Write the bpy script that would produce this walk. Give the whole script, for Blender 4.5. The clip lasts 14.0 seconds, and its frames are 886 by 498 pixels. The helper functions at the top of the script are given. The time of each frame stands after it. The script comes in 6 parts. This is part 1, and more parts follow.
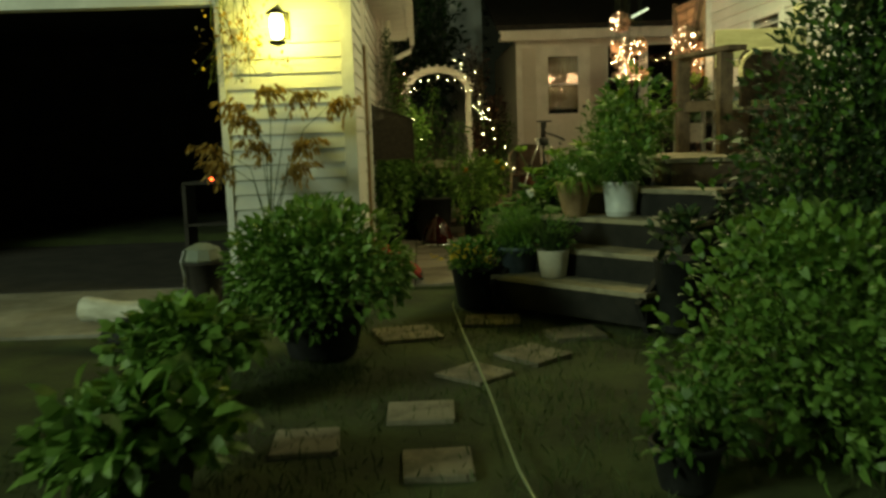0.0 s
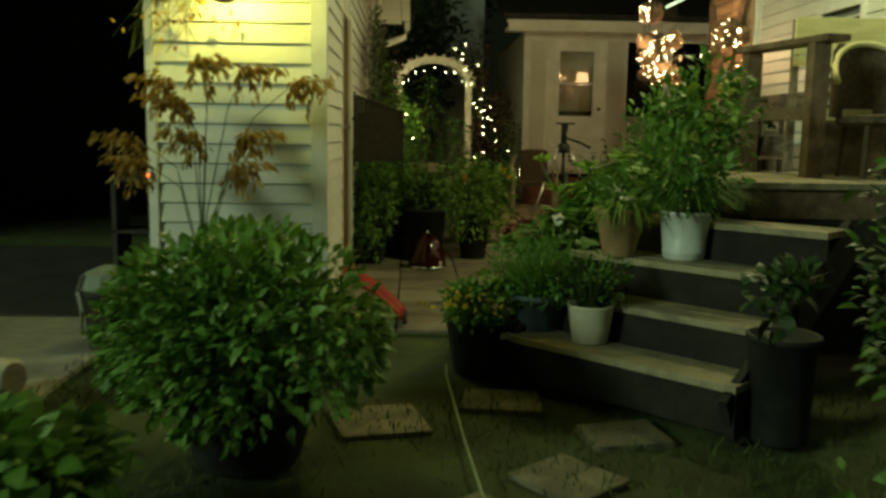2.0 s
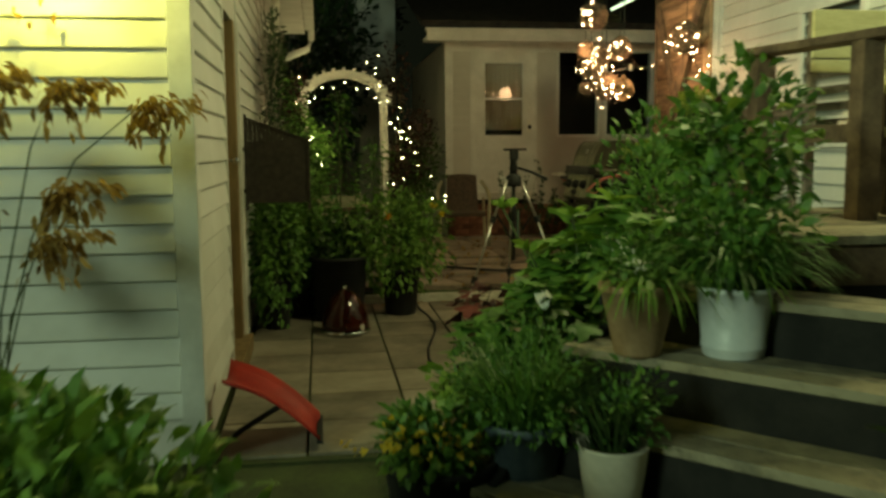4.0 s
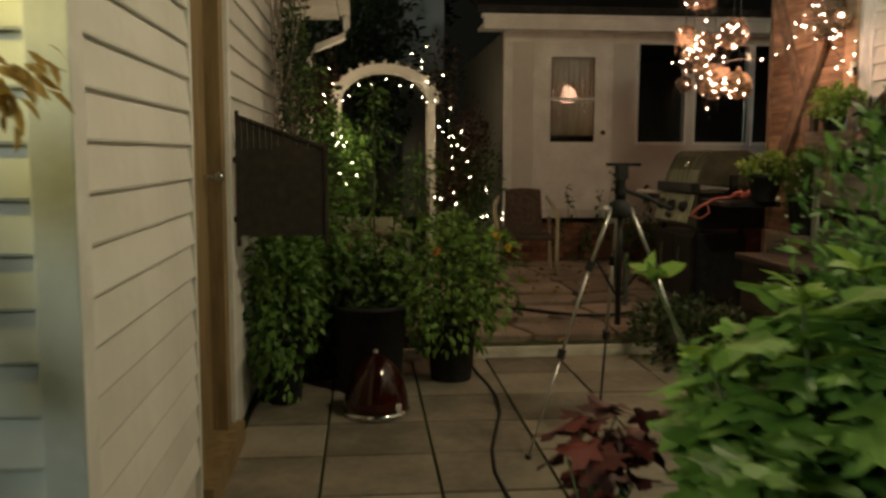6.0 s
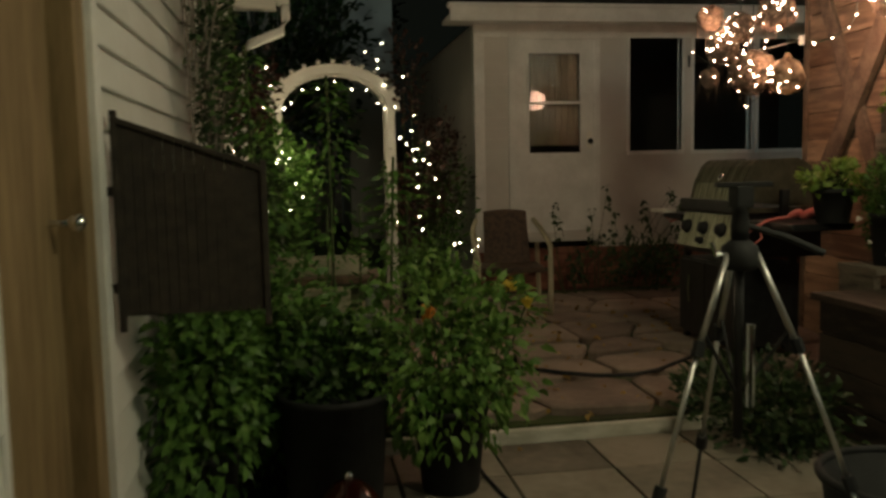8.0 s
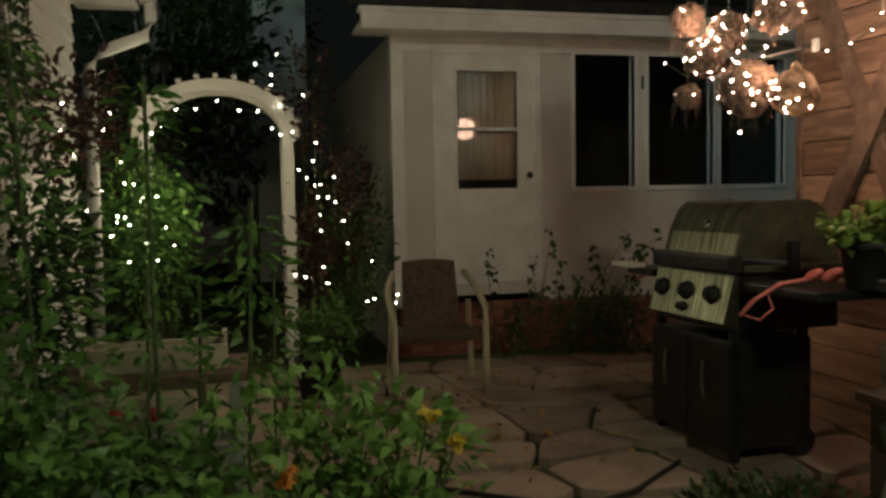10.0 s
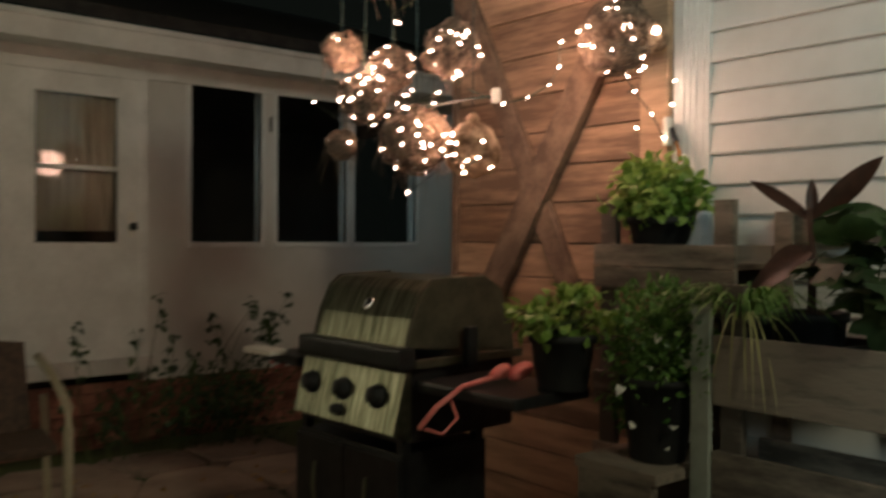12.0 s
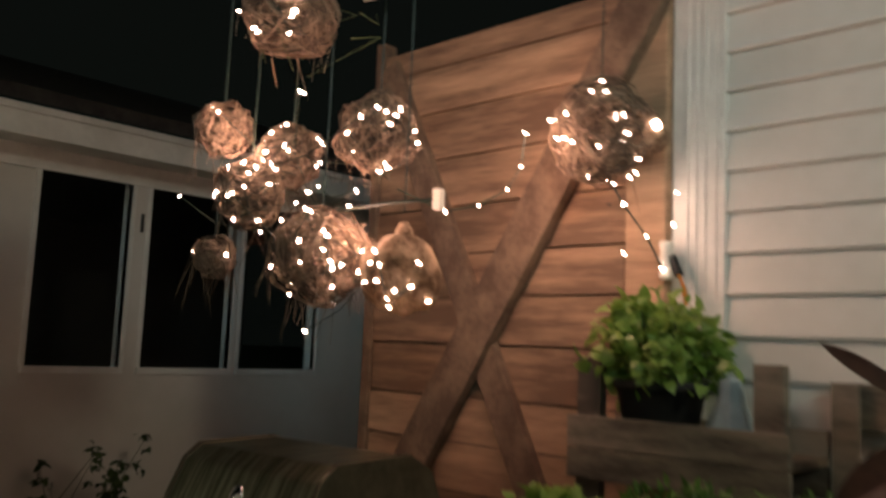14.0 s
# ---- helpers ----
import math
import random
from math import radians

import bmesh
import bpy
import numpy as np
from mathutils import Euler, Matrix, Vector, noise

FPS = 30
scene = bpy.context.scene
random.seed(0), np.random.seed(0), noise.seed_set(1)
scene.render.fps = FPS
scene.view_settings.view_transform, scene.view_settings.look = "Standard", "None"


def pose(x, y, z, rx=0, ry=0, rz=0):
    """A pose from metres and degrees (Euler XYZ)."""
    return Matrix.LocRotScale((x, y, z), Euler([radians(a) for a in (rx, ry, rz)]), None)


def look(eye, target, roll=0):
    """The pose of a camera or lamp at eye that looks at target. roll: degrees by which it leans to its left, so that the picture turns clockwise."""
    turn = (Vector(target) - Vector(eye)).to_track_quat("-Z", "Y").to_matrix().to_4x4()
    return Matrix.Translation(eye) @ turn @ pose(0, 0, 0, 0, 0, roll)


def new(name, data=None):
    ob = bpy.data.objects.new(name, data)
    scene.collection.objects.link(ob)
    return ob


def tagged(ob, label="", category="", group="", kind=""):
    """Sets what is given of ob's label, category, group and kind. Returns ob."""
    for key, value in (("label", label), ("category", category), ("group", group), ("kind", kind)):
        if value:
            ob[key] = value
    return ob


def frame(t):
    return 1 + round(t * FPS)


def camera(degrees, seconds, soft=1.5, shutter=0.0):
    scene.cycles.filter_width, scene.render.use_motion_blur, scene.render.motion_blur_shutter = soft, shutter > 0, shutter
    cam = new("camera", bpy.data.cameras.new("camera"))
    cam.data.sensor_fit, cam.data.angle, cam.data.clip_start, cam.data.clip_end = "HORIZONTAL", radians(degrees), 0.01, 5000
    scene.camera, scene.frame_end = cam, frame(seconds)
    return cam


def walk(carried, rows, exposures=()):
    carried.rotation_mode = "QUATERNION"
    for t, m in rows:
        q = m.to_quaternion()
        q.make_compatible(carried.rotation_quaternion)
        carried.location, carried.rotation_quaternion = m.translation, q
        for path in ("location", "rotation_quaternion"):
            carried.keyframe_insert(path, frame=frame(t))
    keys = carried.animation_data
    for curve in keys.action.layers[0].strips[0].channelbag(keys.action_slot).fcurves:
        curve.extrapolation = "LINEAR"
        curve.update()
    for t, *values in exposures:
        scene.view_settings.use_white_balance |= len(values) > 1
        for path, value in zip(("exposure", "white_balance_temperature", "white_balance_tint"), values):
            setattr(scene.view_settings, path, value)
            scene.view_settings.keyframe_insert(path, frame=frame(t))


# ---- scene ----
cam = camera(54.6, 14.0, soft=2.8, shutter=0.8)
PATH = [
    (0, (0.679, -1.246, 1.316), (0.726, 0.736, 1.051), -1.9),
    (0.5, (0.713, -0.814, 1.306), (0.81, 1.168, 1.051), -1.6),
    (1, (0.705, -0.377, 1.319), (0.932, 1.593, 1.057), -0.1),
    (1.5, (0.738, 0.14, 1.322), (0.783, 2.125, 1.08), 1.4),
    (2, (0.686, 0.583, 1.325), (0.764, 2.563, 1.056), 0.9),
    (2.5, (0.74, 1.051, 1.33), (0.826, 3.031, 1.065), -0.9),
    (3, (0.709, 1.449, 1.336), (0.809, 3.43, 1.081), -0.6),
    (3.2, (0.663, 1.587, 1.37), (0.918, 3.556, 1.13), -1.2),
    (5.3, (0.815, 3.555, 1.444), (1.082, 5.524, 1.217), 0.5),
    (5.5, (0.834, 3.739, 1.44), (1.013, 5.715, 1.187), 0.1),
    (6, (0.802, 4.137, 1.468), (0.984, 6.117, 1.248), 0.2),
    (6.5, (0.821, 4.61, 1.467), (0.93, 6.594, 1.244), 0.7),
    (7, (0.784, 4.944, 1.472), (0.866, 6.932, 1.271), 0.1),
    (7.5, (0.686, 5.348, 1.498), (0.991, 7.311, 1.272), -0.6),
    (8, (0.736, 5.792, 1.489), (1.05, 7.758, 1.3), -1.1),
    (8.5, (0.794, 6.149, 1.5), (1.164, 8.106, 1.324), -4.4),
    (8.7, (0.874, 6.34, 1.527), (1.324, 8.283, 1.382), -1.5),
    (10.8, (1.229, 7.717, 1.575), (1.733, 9.65, 1.479), -0.5),
    (11, (1.273, 7.824, 1.591), (1.861, 9.735, 1.531), 1.46),
    (11.5, (1.384, 8.092, 1.632), (2.354, 9.839, 1.558), 0.23),
    (12, (1.494, 8.36, 1.672), (2.772, 9.898, 1.645), 0.4),
    (12.5, (1.604, 8.523, 1.687), (2.948, 10.005, 1.686), -0.8),
    (13, (1.835, 8.71, 1.72), (3.233, 10.134, 1.846), -0.7),
    (13.5, (2.015, 8.95, 1.764), (3.445, 10.339, 1.93), -0.9),
    (14, (2.155, 9.225, 1.826), (3.589, 10.6, 2.057), 2.4),
]
walk(cam, [(t, look(eye, target, roll)) for t, eye, target, roll in PATH],
     [(0, 0.95, 12000, -18), (3.2, 1.0, 12000, -30), (5.5, 0.92, 8400, 2), (6.3, 0.88, 8400, 14), (7.0, 0.35, 8700, 24), (7.6, 0.4, 8700, 28), (8.0, 0.66, 7600, 2), (8.5, 0.9, 7000, -1), (11, 0.88, 6800, 1), (14, 0.65, 6700, 6)])

# ---- light ----
world = bpy.data.worlds.new("night")
scene.world = world
world.use_nodes = True
world.node_tree.nodes["Background"].inputs["Color"].default_value = (0.75, 0.92, 0.8, 1)
world.node_tree.nodes["Background"].inputs["Strength"].default_value = 0.0028


def lamp(name, kind, m, power, color, radius):
    data = bpy.data.lights.new(name, kind)
    data.energy, data.color, data.shadow_soft_size = power, color, radius
    ob = new(name, data)
    ob.matrix_world = m
    return tagged(ob, kind="structure")


lamp("wall_lamp_light", "POINT", pose(-0.43, 5.87, 2.25), 5.4, (0.98, 0.89, 0.1), 0.025)
# unseen soft cool fill from the front left, placed to suit the walls
lamp("cool_fill_light", "POINT", pose(-17.5, -8.5, 9.0), 4700, (0.66, 0.87, 0.93), 2.4)
# added fill above the deck side, without a fixture; brightens pavers and walls
lamp("deck_side_fill_light", "POINT", pose(3.0, 6.7, 3.75), 82, (1.0, 0.95, 0.74), 0.25)
for lx, ly, lz, power in ((3.66, 11.5, 2.42, 14), (3.76, 11.15, 2.12, 15.5), (4.14, 10.84, 2.44, 8.5)):
    lamp("string_light_glow", "POINT", pose(lx, ly, lz), power, (1.0, 0.555, 0.43), 0.14)
lamp("arbor_light_glow", "POINT", pose(0.8, 13.85, 1.7), 8, (1.0, 0.84, 0.6), 0.3)

# ---- materials ----
MATS = {}


def mat(name, a, b=None, rough=0.7, metal=0.0, scale=8.0, bump=0.2, stretch=(1, 1, 1), island=False, emit=0.0, sub=0.0, thresh=(0.35, 0.7), per_object=False, fine=6.0):
    """A surface of two mixed colours: large stains, fine grain and relief."""
    m = bpy.data.materials.new(name)
    m.use_nodes = True
    nt = m.node_tree
    bsdf = nt.nodes["Principled BSDF"]
    b = b or a
    co = nt.nodes.new("ShaderNodeTexCoord")
    mp = nt.nodes.new("ShaderNodeMapping")
    mp.inputs["Scale"].default_value = stretch
    nt.links.new(co.outputs["Object"], mp.inputs["Vector"])
    n1 = nt.nodes.new("ShaderNodeTexNoise")
    n1.inputs["Scale"].default_value, n1.inputs["Detail"].default_value = scale, 5
    n2 = nt.nodes.new("ShaderNodeTexNoise")
    n2.inputs["Scale"].default_value, n2.inputs["Detail"].default_value = scale * fine, 3
    for n in (n1, n2):
        nt.links.new(mp.outputs["Vector"], n.inputs["Vector"])
    add = nt.nodes.new("ShaderNodeMath")
    add.operation = "MULTIPLY_ADD"
    nt.links.new(n2.outputs["Fac"], add.inputs[0])
    add.inputs[1].default_value = 0.35
    nt.links.new(n1.outputs["Fac"], add.inputs[2])
    fac = add.outputs[0]
    if island or per_object:
        src = nt.nodes.new("ShaderNodeNewGeometry" if island else "ShaderNodeObjectInfo")
        mad = nt.nodes.new("ShaderNodeMath")
        mad.operation = "MULTIPLY_ADD"
        nt.links.new(src.outputs["Random Per Island" if island else "Random"], mad.inputs[0])
        mad.inputs[1].default_value = 0.45
        nt.links.new(fac, mad.inputs[2])
        sb = nt.nodes.new("ShaderNodeMath")
        sb.operation = "SUBTRACT"
        nt.links.new(mad.outputs[0], sb.inputs[0])
        sb.inputs[1].default_value = 0.22
        fac = sb.outputs[0]
    mr = nt.nodes.new("ShaderNodeMapRange")
    mr.inputs["From Min"].default_value, mr.inputs["From Max"].default_value = thresh[0] + 0.17, thresh[1] + 0.17
    nt.links.new(fac, mr.inputs["Value"])
    mix = nt.nodes.new("ShaderNodeMix")
    mix.data_type = "RGBA"
    mix.inputs[6].default_value, mix.inputs[7].default_value = (*a, 1), (*b, 1)
    nt.links.new(mr.outputs["Result"], mix.inputs[0])
    nt.links.new(mix.outputs[2], bsdf.inputs["Base Color"])
    bsdf.inputs["Roughness"].default_value, bsdf.inputs["Metallic"].default_value = rough, metal
    if bump:
        bp = nt.nodes.new("ShaderNodeBump")
        bp.inputs["Strength"].default_value, bp.inputs["Distance"].default_value = bump, 0.01
        nt.links.new(add.outputs[0], bp.inputs["Height"])
        nt.links.new(bp.outputs["Normal"], bsdf.inputs["Normal"])
    if emit:
        bsdf.inputs["Emission Color"].default_value, bsdf.inputs["Emission Strength"].default_value = (*b, 1), emit
    if sub:
        bsdf.inputs["Transmission Weight"].default_value = 0.0
        tr = nt.nodes.new("ShaderNodeBsdfTranslucent")
        nt.links.new(mix.outputs[2], tr.inputs["Color"])
        ms = nt.nodes.new("ShaderNodeMixShader")
        ms.inputs[0].default_value = sub
        nt.links.new(bsdf.outputs[0], ms.inputs[1])
        nt.links.new(tr.outputs[0], ms.inputs[2])
        nt.links.new(ms.outputs[0], nt.nodes["Material Output"].inputs["Surface"])
    MATS[name] = m
    return m


def glass(name, color, rough=0.02):
    m = bpy.data.materials.new(name)
    m.use_nodes = True
    b = m.node_tree.nodes["Principled BSDF"]
    b.inputs["Base Color"].default_value, b.inputs["Roughness"].default_value = (*color, 1), rough
    b.inputs["Transmission Weight"].default_value, b.inputs["IOR"].default_value = 1.0, 1.45
    MATS[name] = m
    return m


VINYL = mat("white_vinyl", (0.62, 0.62, 0.58), (0.76, 0.76, 0.73), 0.45, scale=2.5, bump=0.04, per_object=True, thresh=(0.2, 0.75))
TRIM = mat("white_trim", (0.66, 0.66, 0.63), (0.8, 0.8, 0.77), 0.45, scale=5, bump=0.05)
PAINT_OLD = mat("old_white_paint", (0.59, 0.57, 0.53), (0.66, 0.64, 0.6), 0.6, scale=1.5, bump=0.1)
WOODWARM = mat("cedar_plank", (0.15, 0.092, 0.058), (0.5, 0.325, 0.205), 0.78, scale=1.7, bump=0.4, stretch=(6, 1, 9), per_object=True, thresh=(0.25, 0.75))
WOODGREY = mat("weathered_wood", (0.085, 0.07, 0.055), (0.25, 0.205, 0.16), 0.85, scale=3, bump=0.4, stretch=(8, 1.5, 8), per_object=True)
WOODDARK = mat("dark_brace_wood", (0.10, 0.065, 0.045), (0.22, 0.15, 0.10), 0.8, scale=3, bump=0.35, stretch=(3, 3, 3))
DECKWOOD = mat("deck_board", (0.15, 0.13, 0.09), (0.33, 0.29, 0.20), 0.8, scale=4, bump=0.35, stretch=(3, 3, 3), per_object=True)
DOORWOOD = mat("stained_door_frame", (0.17, 0.115, 0.055), (0.30, 0.21, 0.11), 0.6, scale=3, bump=0.15, stretch=(6, 6, 0.8))
PANELDARK = mat("dark_woven_screen", (0.02, 0.016, 0.012), (0.045, 0.035, 0.025), 0.85, scale=20, bump=0.4)
CONCRETE = mat("paver_concrete", (0.13, 0.112, 0.085), (0.32, 0.28, 0.22), 0.9, scale=3, bump=0.35, per_object=True, thresh=(0.2, 0.75))
SLAB = mat("driveway_concrete", (0.22, 0.20, 0.16), (0.42, 0.39, 0.33), 0.9, scale=1.6, bump=0.3)
STONE = mat("flagstone", (0.17, 0.125, 0.10), (0.36, 0.28, 0.22), 0.9, scale=3.5, bump=0.5, per_object=True, thresh=(0.2, 0.8))
STEPSTONE = mat("stepping_stone", (0.13, 0.115, 0.08), (0.30, 0.265, 0.19), 0.9, scale=6, bump=0.4, per_object=True)
SOIL = mat("lawn_soil", (0.03, 0.034, 0.012), (0.065, 0.09, 0.026), 0.95, scale=2.2, bump=0.9, fine=14)
# near-black boards for risers, stringers and deck skirt
RISER = mat("near_black_board", (0.008, 0.008, 0.007), (0.02, 0.019, 0.016), 0.9, scale=8, bump=0.2)
# darker brown wood for the plank step
OLDSTEP = mat("dark_step_wood", (0.03, 0.022, 0.016), (0.085, 0.06, 0.044), 0.85, scale=3, bump=0.4, stretch=(8, 1.5, 8), per_object=True)
BRICK = mat("brick", (0.13, 0.05, 0.035), (0.30, 0.13, 0.09), 0.9, scale=9, bump=0.4, per_object=True)
ROOF = mat("dark_shingle", (0.02, 0.02, 0.022), (0.05, 0.048, 0.045), 0.95, scale=12, bump=0.5)
# near-black colour holds the shade of unlit rooms; also colours the tub body
INSIDE = mat("unlit_interior_dark", (0.03, 0.026, 0.022), (0.06, 0.05, 0.042), 0.9, scale=3, bump=0.1)
BLACKPLASTIC = mat("black_plastic", (0.007, 0.008, 0.008), (0.017, 0.018, 0.018), 0.7, scale=10, bump=0.1)
LIDSIDE = mat("olive_brown_enamel", (0.05, 0.046, 0.03), (0.10, 0.092, 0.062), 0.5, metal=0.3, scale=8, bump=0.1)
BLACKMETAL = mat("black_enamel", (0.014, 0.014, 0.014), (0.03, 0.03, 0.03), 0.35, metal=0.2, scale=14, bump=0.1)
# brushed grain; greenish streaks of reflected light are put into the colour
STEEL = mat("brushed_steel_lit_streaks", (0.13, 0.137, 0.09), (0.44, 0.45, 0.33), 0.36, metal=1.0, scale=4, bump=0.06, stretch=(1, 14, 1))
ALU = mat("tripod_aluminium", (0.55, 0.55, 0.52), (0.68, 0.68, 0.65), 0.35, metal=0.9, scale=20, bump=0.02)
CHROME = mat("chrome", (0.7, 0.7, 0.7), (0.8, 0.8, 0.8), 0.12, metal=1.0, scale=10, bump=0.0)
REDGLAZE = mat("red_glaze", (0.02, 0.003, 0.002), (0.045, 0.006, 0.004), 0.12, scale=4, bump=0.02)
REDPLASTIC = mat("red_plastic", (0.32, 0.012, 0.012), (0.46, 0.03, 0.025), 0.5, scale=6, bump=0.05)
PINKPLASTIC = mat("pink_silicone", (0.55, 0.13, 0.12), (0.68, 0.2, 0.18), 0.4, scale=6, bump=0.02)
TERRA = mat("terracotta", (0.27, 0.17, 0.09), (0.42, 0.28, 0.16), 0.85, scale=8, bump=0.2)
WHITEPOT = mat("white_glazed_pot", (0.6, 0.56, 0.46), (0.76, 0.72, 0.62), 0.35, scale=6, bump=0.05)
BLUEPOT = mat("slate_blue_pot", (0.04, 0.06, 0.075), (0.09, 0.12, 0.14), 0.5, scale=8, bump=0.1)
BUCKETM = mat("white_bucket", (0.58, 0.62, 0.62), (0.74, 0.76, 0.75), 0.4, scale=5, bump=0.05)
LABELM = mat("paper_label", (0.72, 0.7, 0.62), (0.82, 0.8, 0.74), 0.6, scale=9, bump=0.02)
LEAF = mat("leaf_green", (0.055, 0.135, 0.026), (0.135, 0.27, 0.06), 0.5, scale=6, bump=0.05, island=True, sub=0.25)
LEAFMID = mat("leaf_mid_green", (0.085, 0.19, 0.036), (0.2, 0.35, 0.085), 0.5, scale=6, bump=0.05, island=True, sub=0.25)
LEAFLIGHT = mat("leaf_light", (0.15, 0.27, 0.045), (0.29, 0.42, 0.1), 0.45, scale=6, bump=0.05, island=True, sub=0.3)
LEAFDARK = mat("leaf_dark", (0.02, 0.045, 0.014), (0.055, 0.10, 0.03), 0.5, scale=6, bump=0.05, island=True, sub=0.2)
LEAFRED = mat("leaf_burgundy", (0.036, 0.018, 0.013), (0.092, 0.042, 0.028), 0.45, scale=6, bump=0.05, island=True, sub=0.2)
COLEUS = mat("leaf_coleus_red", (0.05, 0.016, 0.014), (0.17, 0.036, 0.03), 0.5, scale=9, bump=0.08, island=True, sub=0.2)
LEAFDRY = mat("dry_brown_leaf", (0.29, 0.17, 0.05), (0.5, 0.33, 0.115), 0.85, scale=6, bump=0.1, island=True, sub=0.4)
BLADE = mat("grass_blade", (0.035, 0.06, 0.012), (0.075, 0.11, 0.03), 0.7, scale=3, bump=0.0, island=True, sub=0.2)
STRAW = mat("pale_blade", (0.32, 0.30, 0.12), (0.5, 0.47, 0.24), 0.7, scale=3, bump=0.0, island=True, sub=0.2)
STEM = mat("plant_stem", (0.04, 0.065, 0.02), (0.09, 0.115, 0.045), 0.8, scale=12, bump=0.2)
BARK = mat("grey_bark", (0.14, 0.12, 0.10), (0.32, 0.29, 0.25), 0.9, scale=9, bump=0.6)
VINE = mat("wicker_vine", (0.11, 0.075, 0.052), (0.31, 0.225, 0.16), 0.85, scale=20, bump=0.3, island=True)
GAUZE = mat("gauze", (0.17, 0.11, 0.07), (0.58, 0.43, 0.3), 0.9, scale=14, bump=0.8, sub=0.5, thresh=(0.36, 0.6))
WIRE = mat("green_wire", (0.01, 0.022, 0.014), (0.02, 0.035, 0.02), 0.5, scale=9, bump=0.0)
HOSE = mat("pale_hose", (0.20, 0.25, 0.13), (0.30, 0.34, 0.19), 0.5, scale=9, bump=0.05)
FLOWERW = mat("white_petal", (0.7, 0.7, 0.62), (0.82, 0.82, 0.75), 0.6, scale=6, bump=0.0, sub=0.3)
FLOWERY = mat("yellow_petal", (0.6, 0.42, 0.04), (0.75, 0.56, 0.1), 0.6, scale=6, bump=0.0, sub=0.3)
FLOWERO = mat("orange_petal", (0.6, 0.2, 0.03), (0.75, 0.3, 0.05), 0.6, scale=6, bump=0.0, sub=0.3)
RATTAN = mat("brown_rattan", (0.04, 0.026, 0.017), (0.10, 0.065, 0.04), 0.7, scale=30, bump=0.5)
CREAM = mat("cream_paint", (0.34, 0.31, 0.21), (0.5, 0.46, 0.33), 0.5, scale=6, bump=0.1)
# pale paint with the garage lamp's yellow light mixed into the colour
LAMPYELLOW = mat("pale_paint_lamp_yellow", (0.55, 0.52, 0.28), (0.72, 0.69, 0.42), 0.55, scale=4, bump=0.1, stretch=(1, 1, 4))
GREYPAINT = mat("grey_green_paint", (0.20, 0.23, 0.19), (0.34, 0.37, 0.31), 0.7, scale=5, bump=0.2, per_object=True)
CURTAIN = mat("beige_curtain", (0.35, 0.25, 0.17), (0.5, 0.38, 0.27), 0.9, scale=3, bump=0.2, stretch=(10, 1, 0.6))
BIRCH = mat("birch_bark", (0.5, 0.47, 0.38), (0.72, 0.69, 0.6), 0.8, scale=6, bump=0.4, stretch=(1, 4, 4))
BLUEFAB = mat("pale_blue_bag", (0.34, 0.44, 0.5), (0.5, 0.6, 0.64), 0.6, scale=8, bump=0.2)
BULB = mat("warm_bulb", (1.0, 0.62, 0.5), (1.0, 0.66, 0.54), 0.4, bump=0, emit=34)
BULBW = mat("white_bulb", (1.0, 0.95, 0.78), (1.0, 0.93, 0.75), 0.4, bump=0, emit=14)
LAMPGLASS = mat("lamp_glass", (1.0, 0.9, 0.4), (1.0, 0.93, 0.42), 0.4, bump=0, emit=22)
REDLED = mat("red_indicator", (1.0, 0.06, 0.03), (1.0, 0.09, 0.04), 0.4, bump=0, emit=6)
PANE = glass("window_glass", (0.55, 0.6, 0.62))


# ---- mesh helpers ----
def box(bm, x0, x1, y0, y1, z0, z1):
    bmesh.ops.create_cube(bm, size=1, matrix=Matrix.Translation(((x0 + x1) / 2, (y0 + y1) / 2, (z0 + z1) / 2)) @ Matrix.Diagonal((x1 - x0, y1 - y0, z1 - z0, 1)))
    return bm


def beam(bm, p, q, w, h, up=(0, 0, 1)):
    """A squared timber from p to q, w wide and h deep along up."""
    p, q = Vector(p), Vector(q)
    d = (q - p).normalized()
    s = d.cross(Vector(up))
    s = (s if s.length > 1e-4 else d.cross(Vector((1, 0, 0)))).normalized()
    u = s.cross(d)
    m = Matrix((d * (q - p).length, s * w, u * h)).transposed().to_4x4()
    bmesh.ops.create_cube(bm, size=1, matrix=Matrix.Translation((p + q) / 2) @ m)
    return bm


def tube(bm, pts, r0, r1=None, seg=6, caps=True):
    """A round bar along pts that tapers from r0 to r1."""
    r1 = r0 if r1 is None else r1
    pts = [Vector(p) for p in pts]
    rings = []
    for i, p in enumerate(pts):
        d = (pts[min(i + 1, len(pts) - 1)] - pts[max(i - 1, 0)]).normalized()
        a = d.cross(Vector((0, 0, 1)) if abs(d.z) < 0.92 else Vector((1, 0, 0))).normalized()
        b = d.cross(a)
        r = r0 + (r1 - r0) * i / max(1, len(pts) - 1)
        rings.append([bm.verts.new(p + (a * math.cos(k * math.tau / seg) + b * math.sin(k * math.tau / seg)) * r) for k in range(seg)])
    for u, v in zip(rings, rings[1:]):
        for k in range(seg):
            bm.faces.new((u[k], u[(k + 1) % seg], v[(k + 1) % seg], v[k]))
    if caps:
        bm.faces.new(rings[0][::-1])
        bm.faces.new(rings[-1])
    return bm


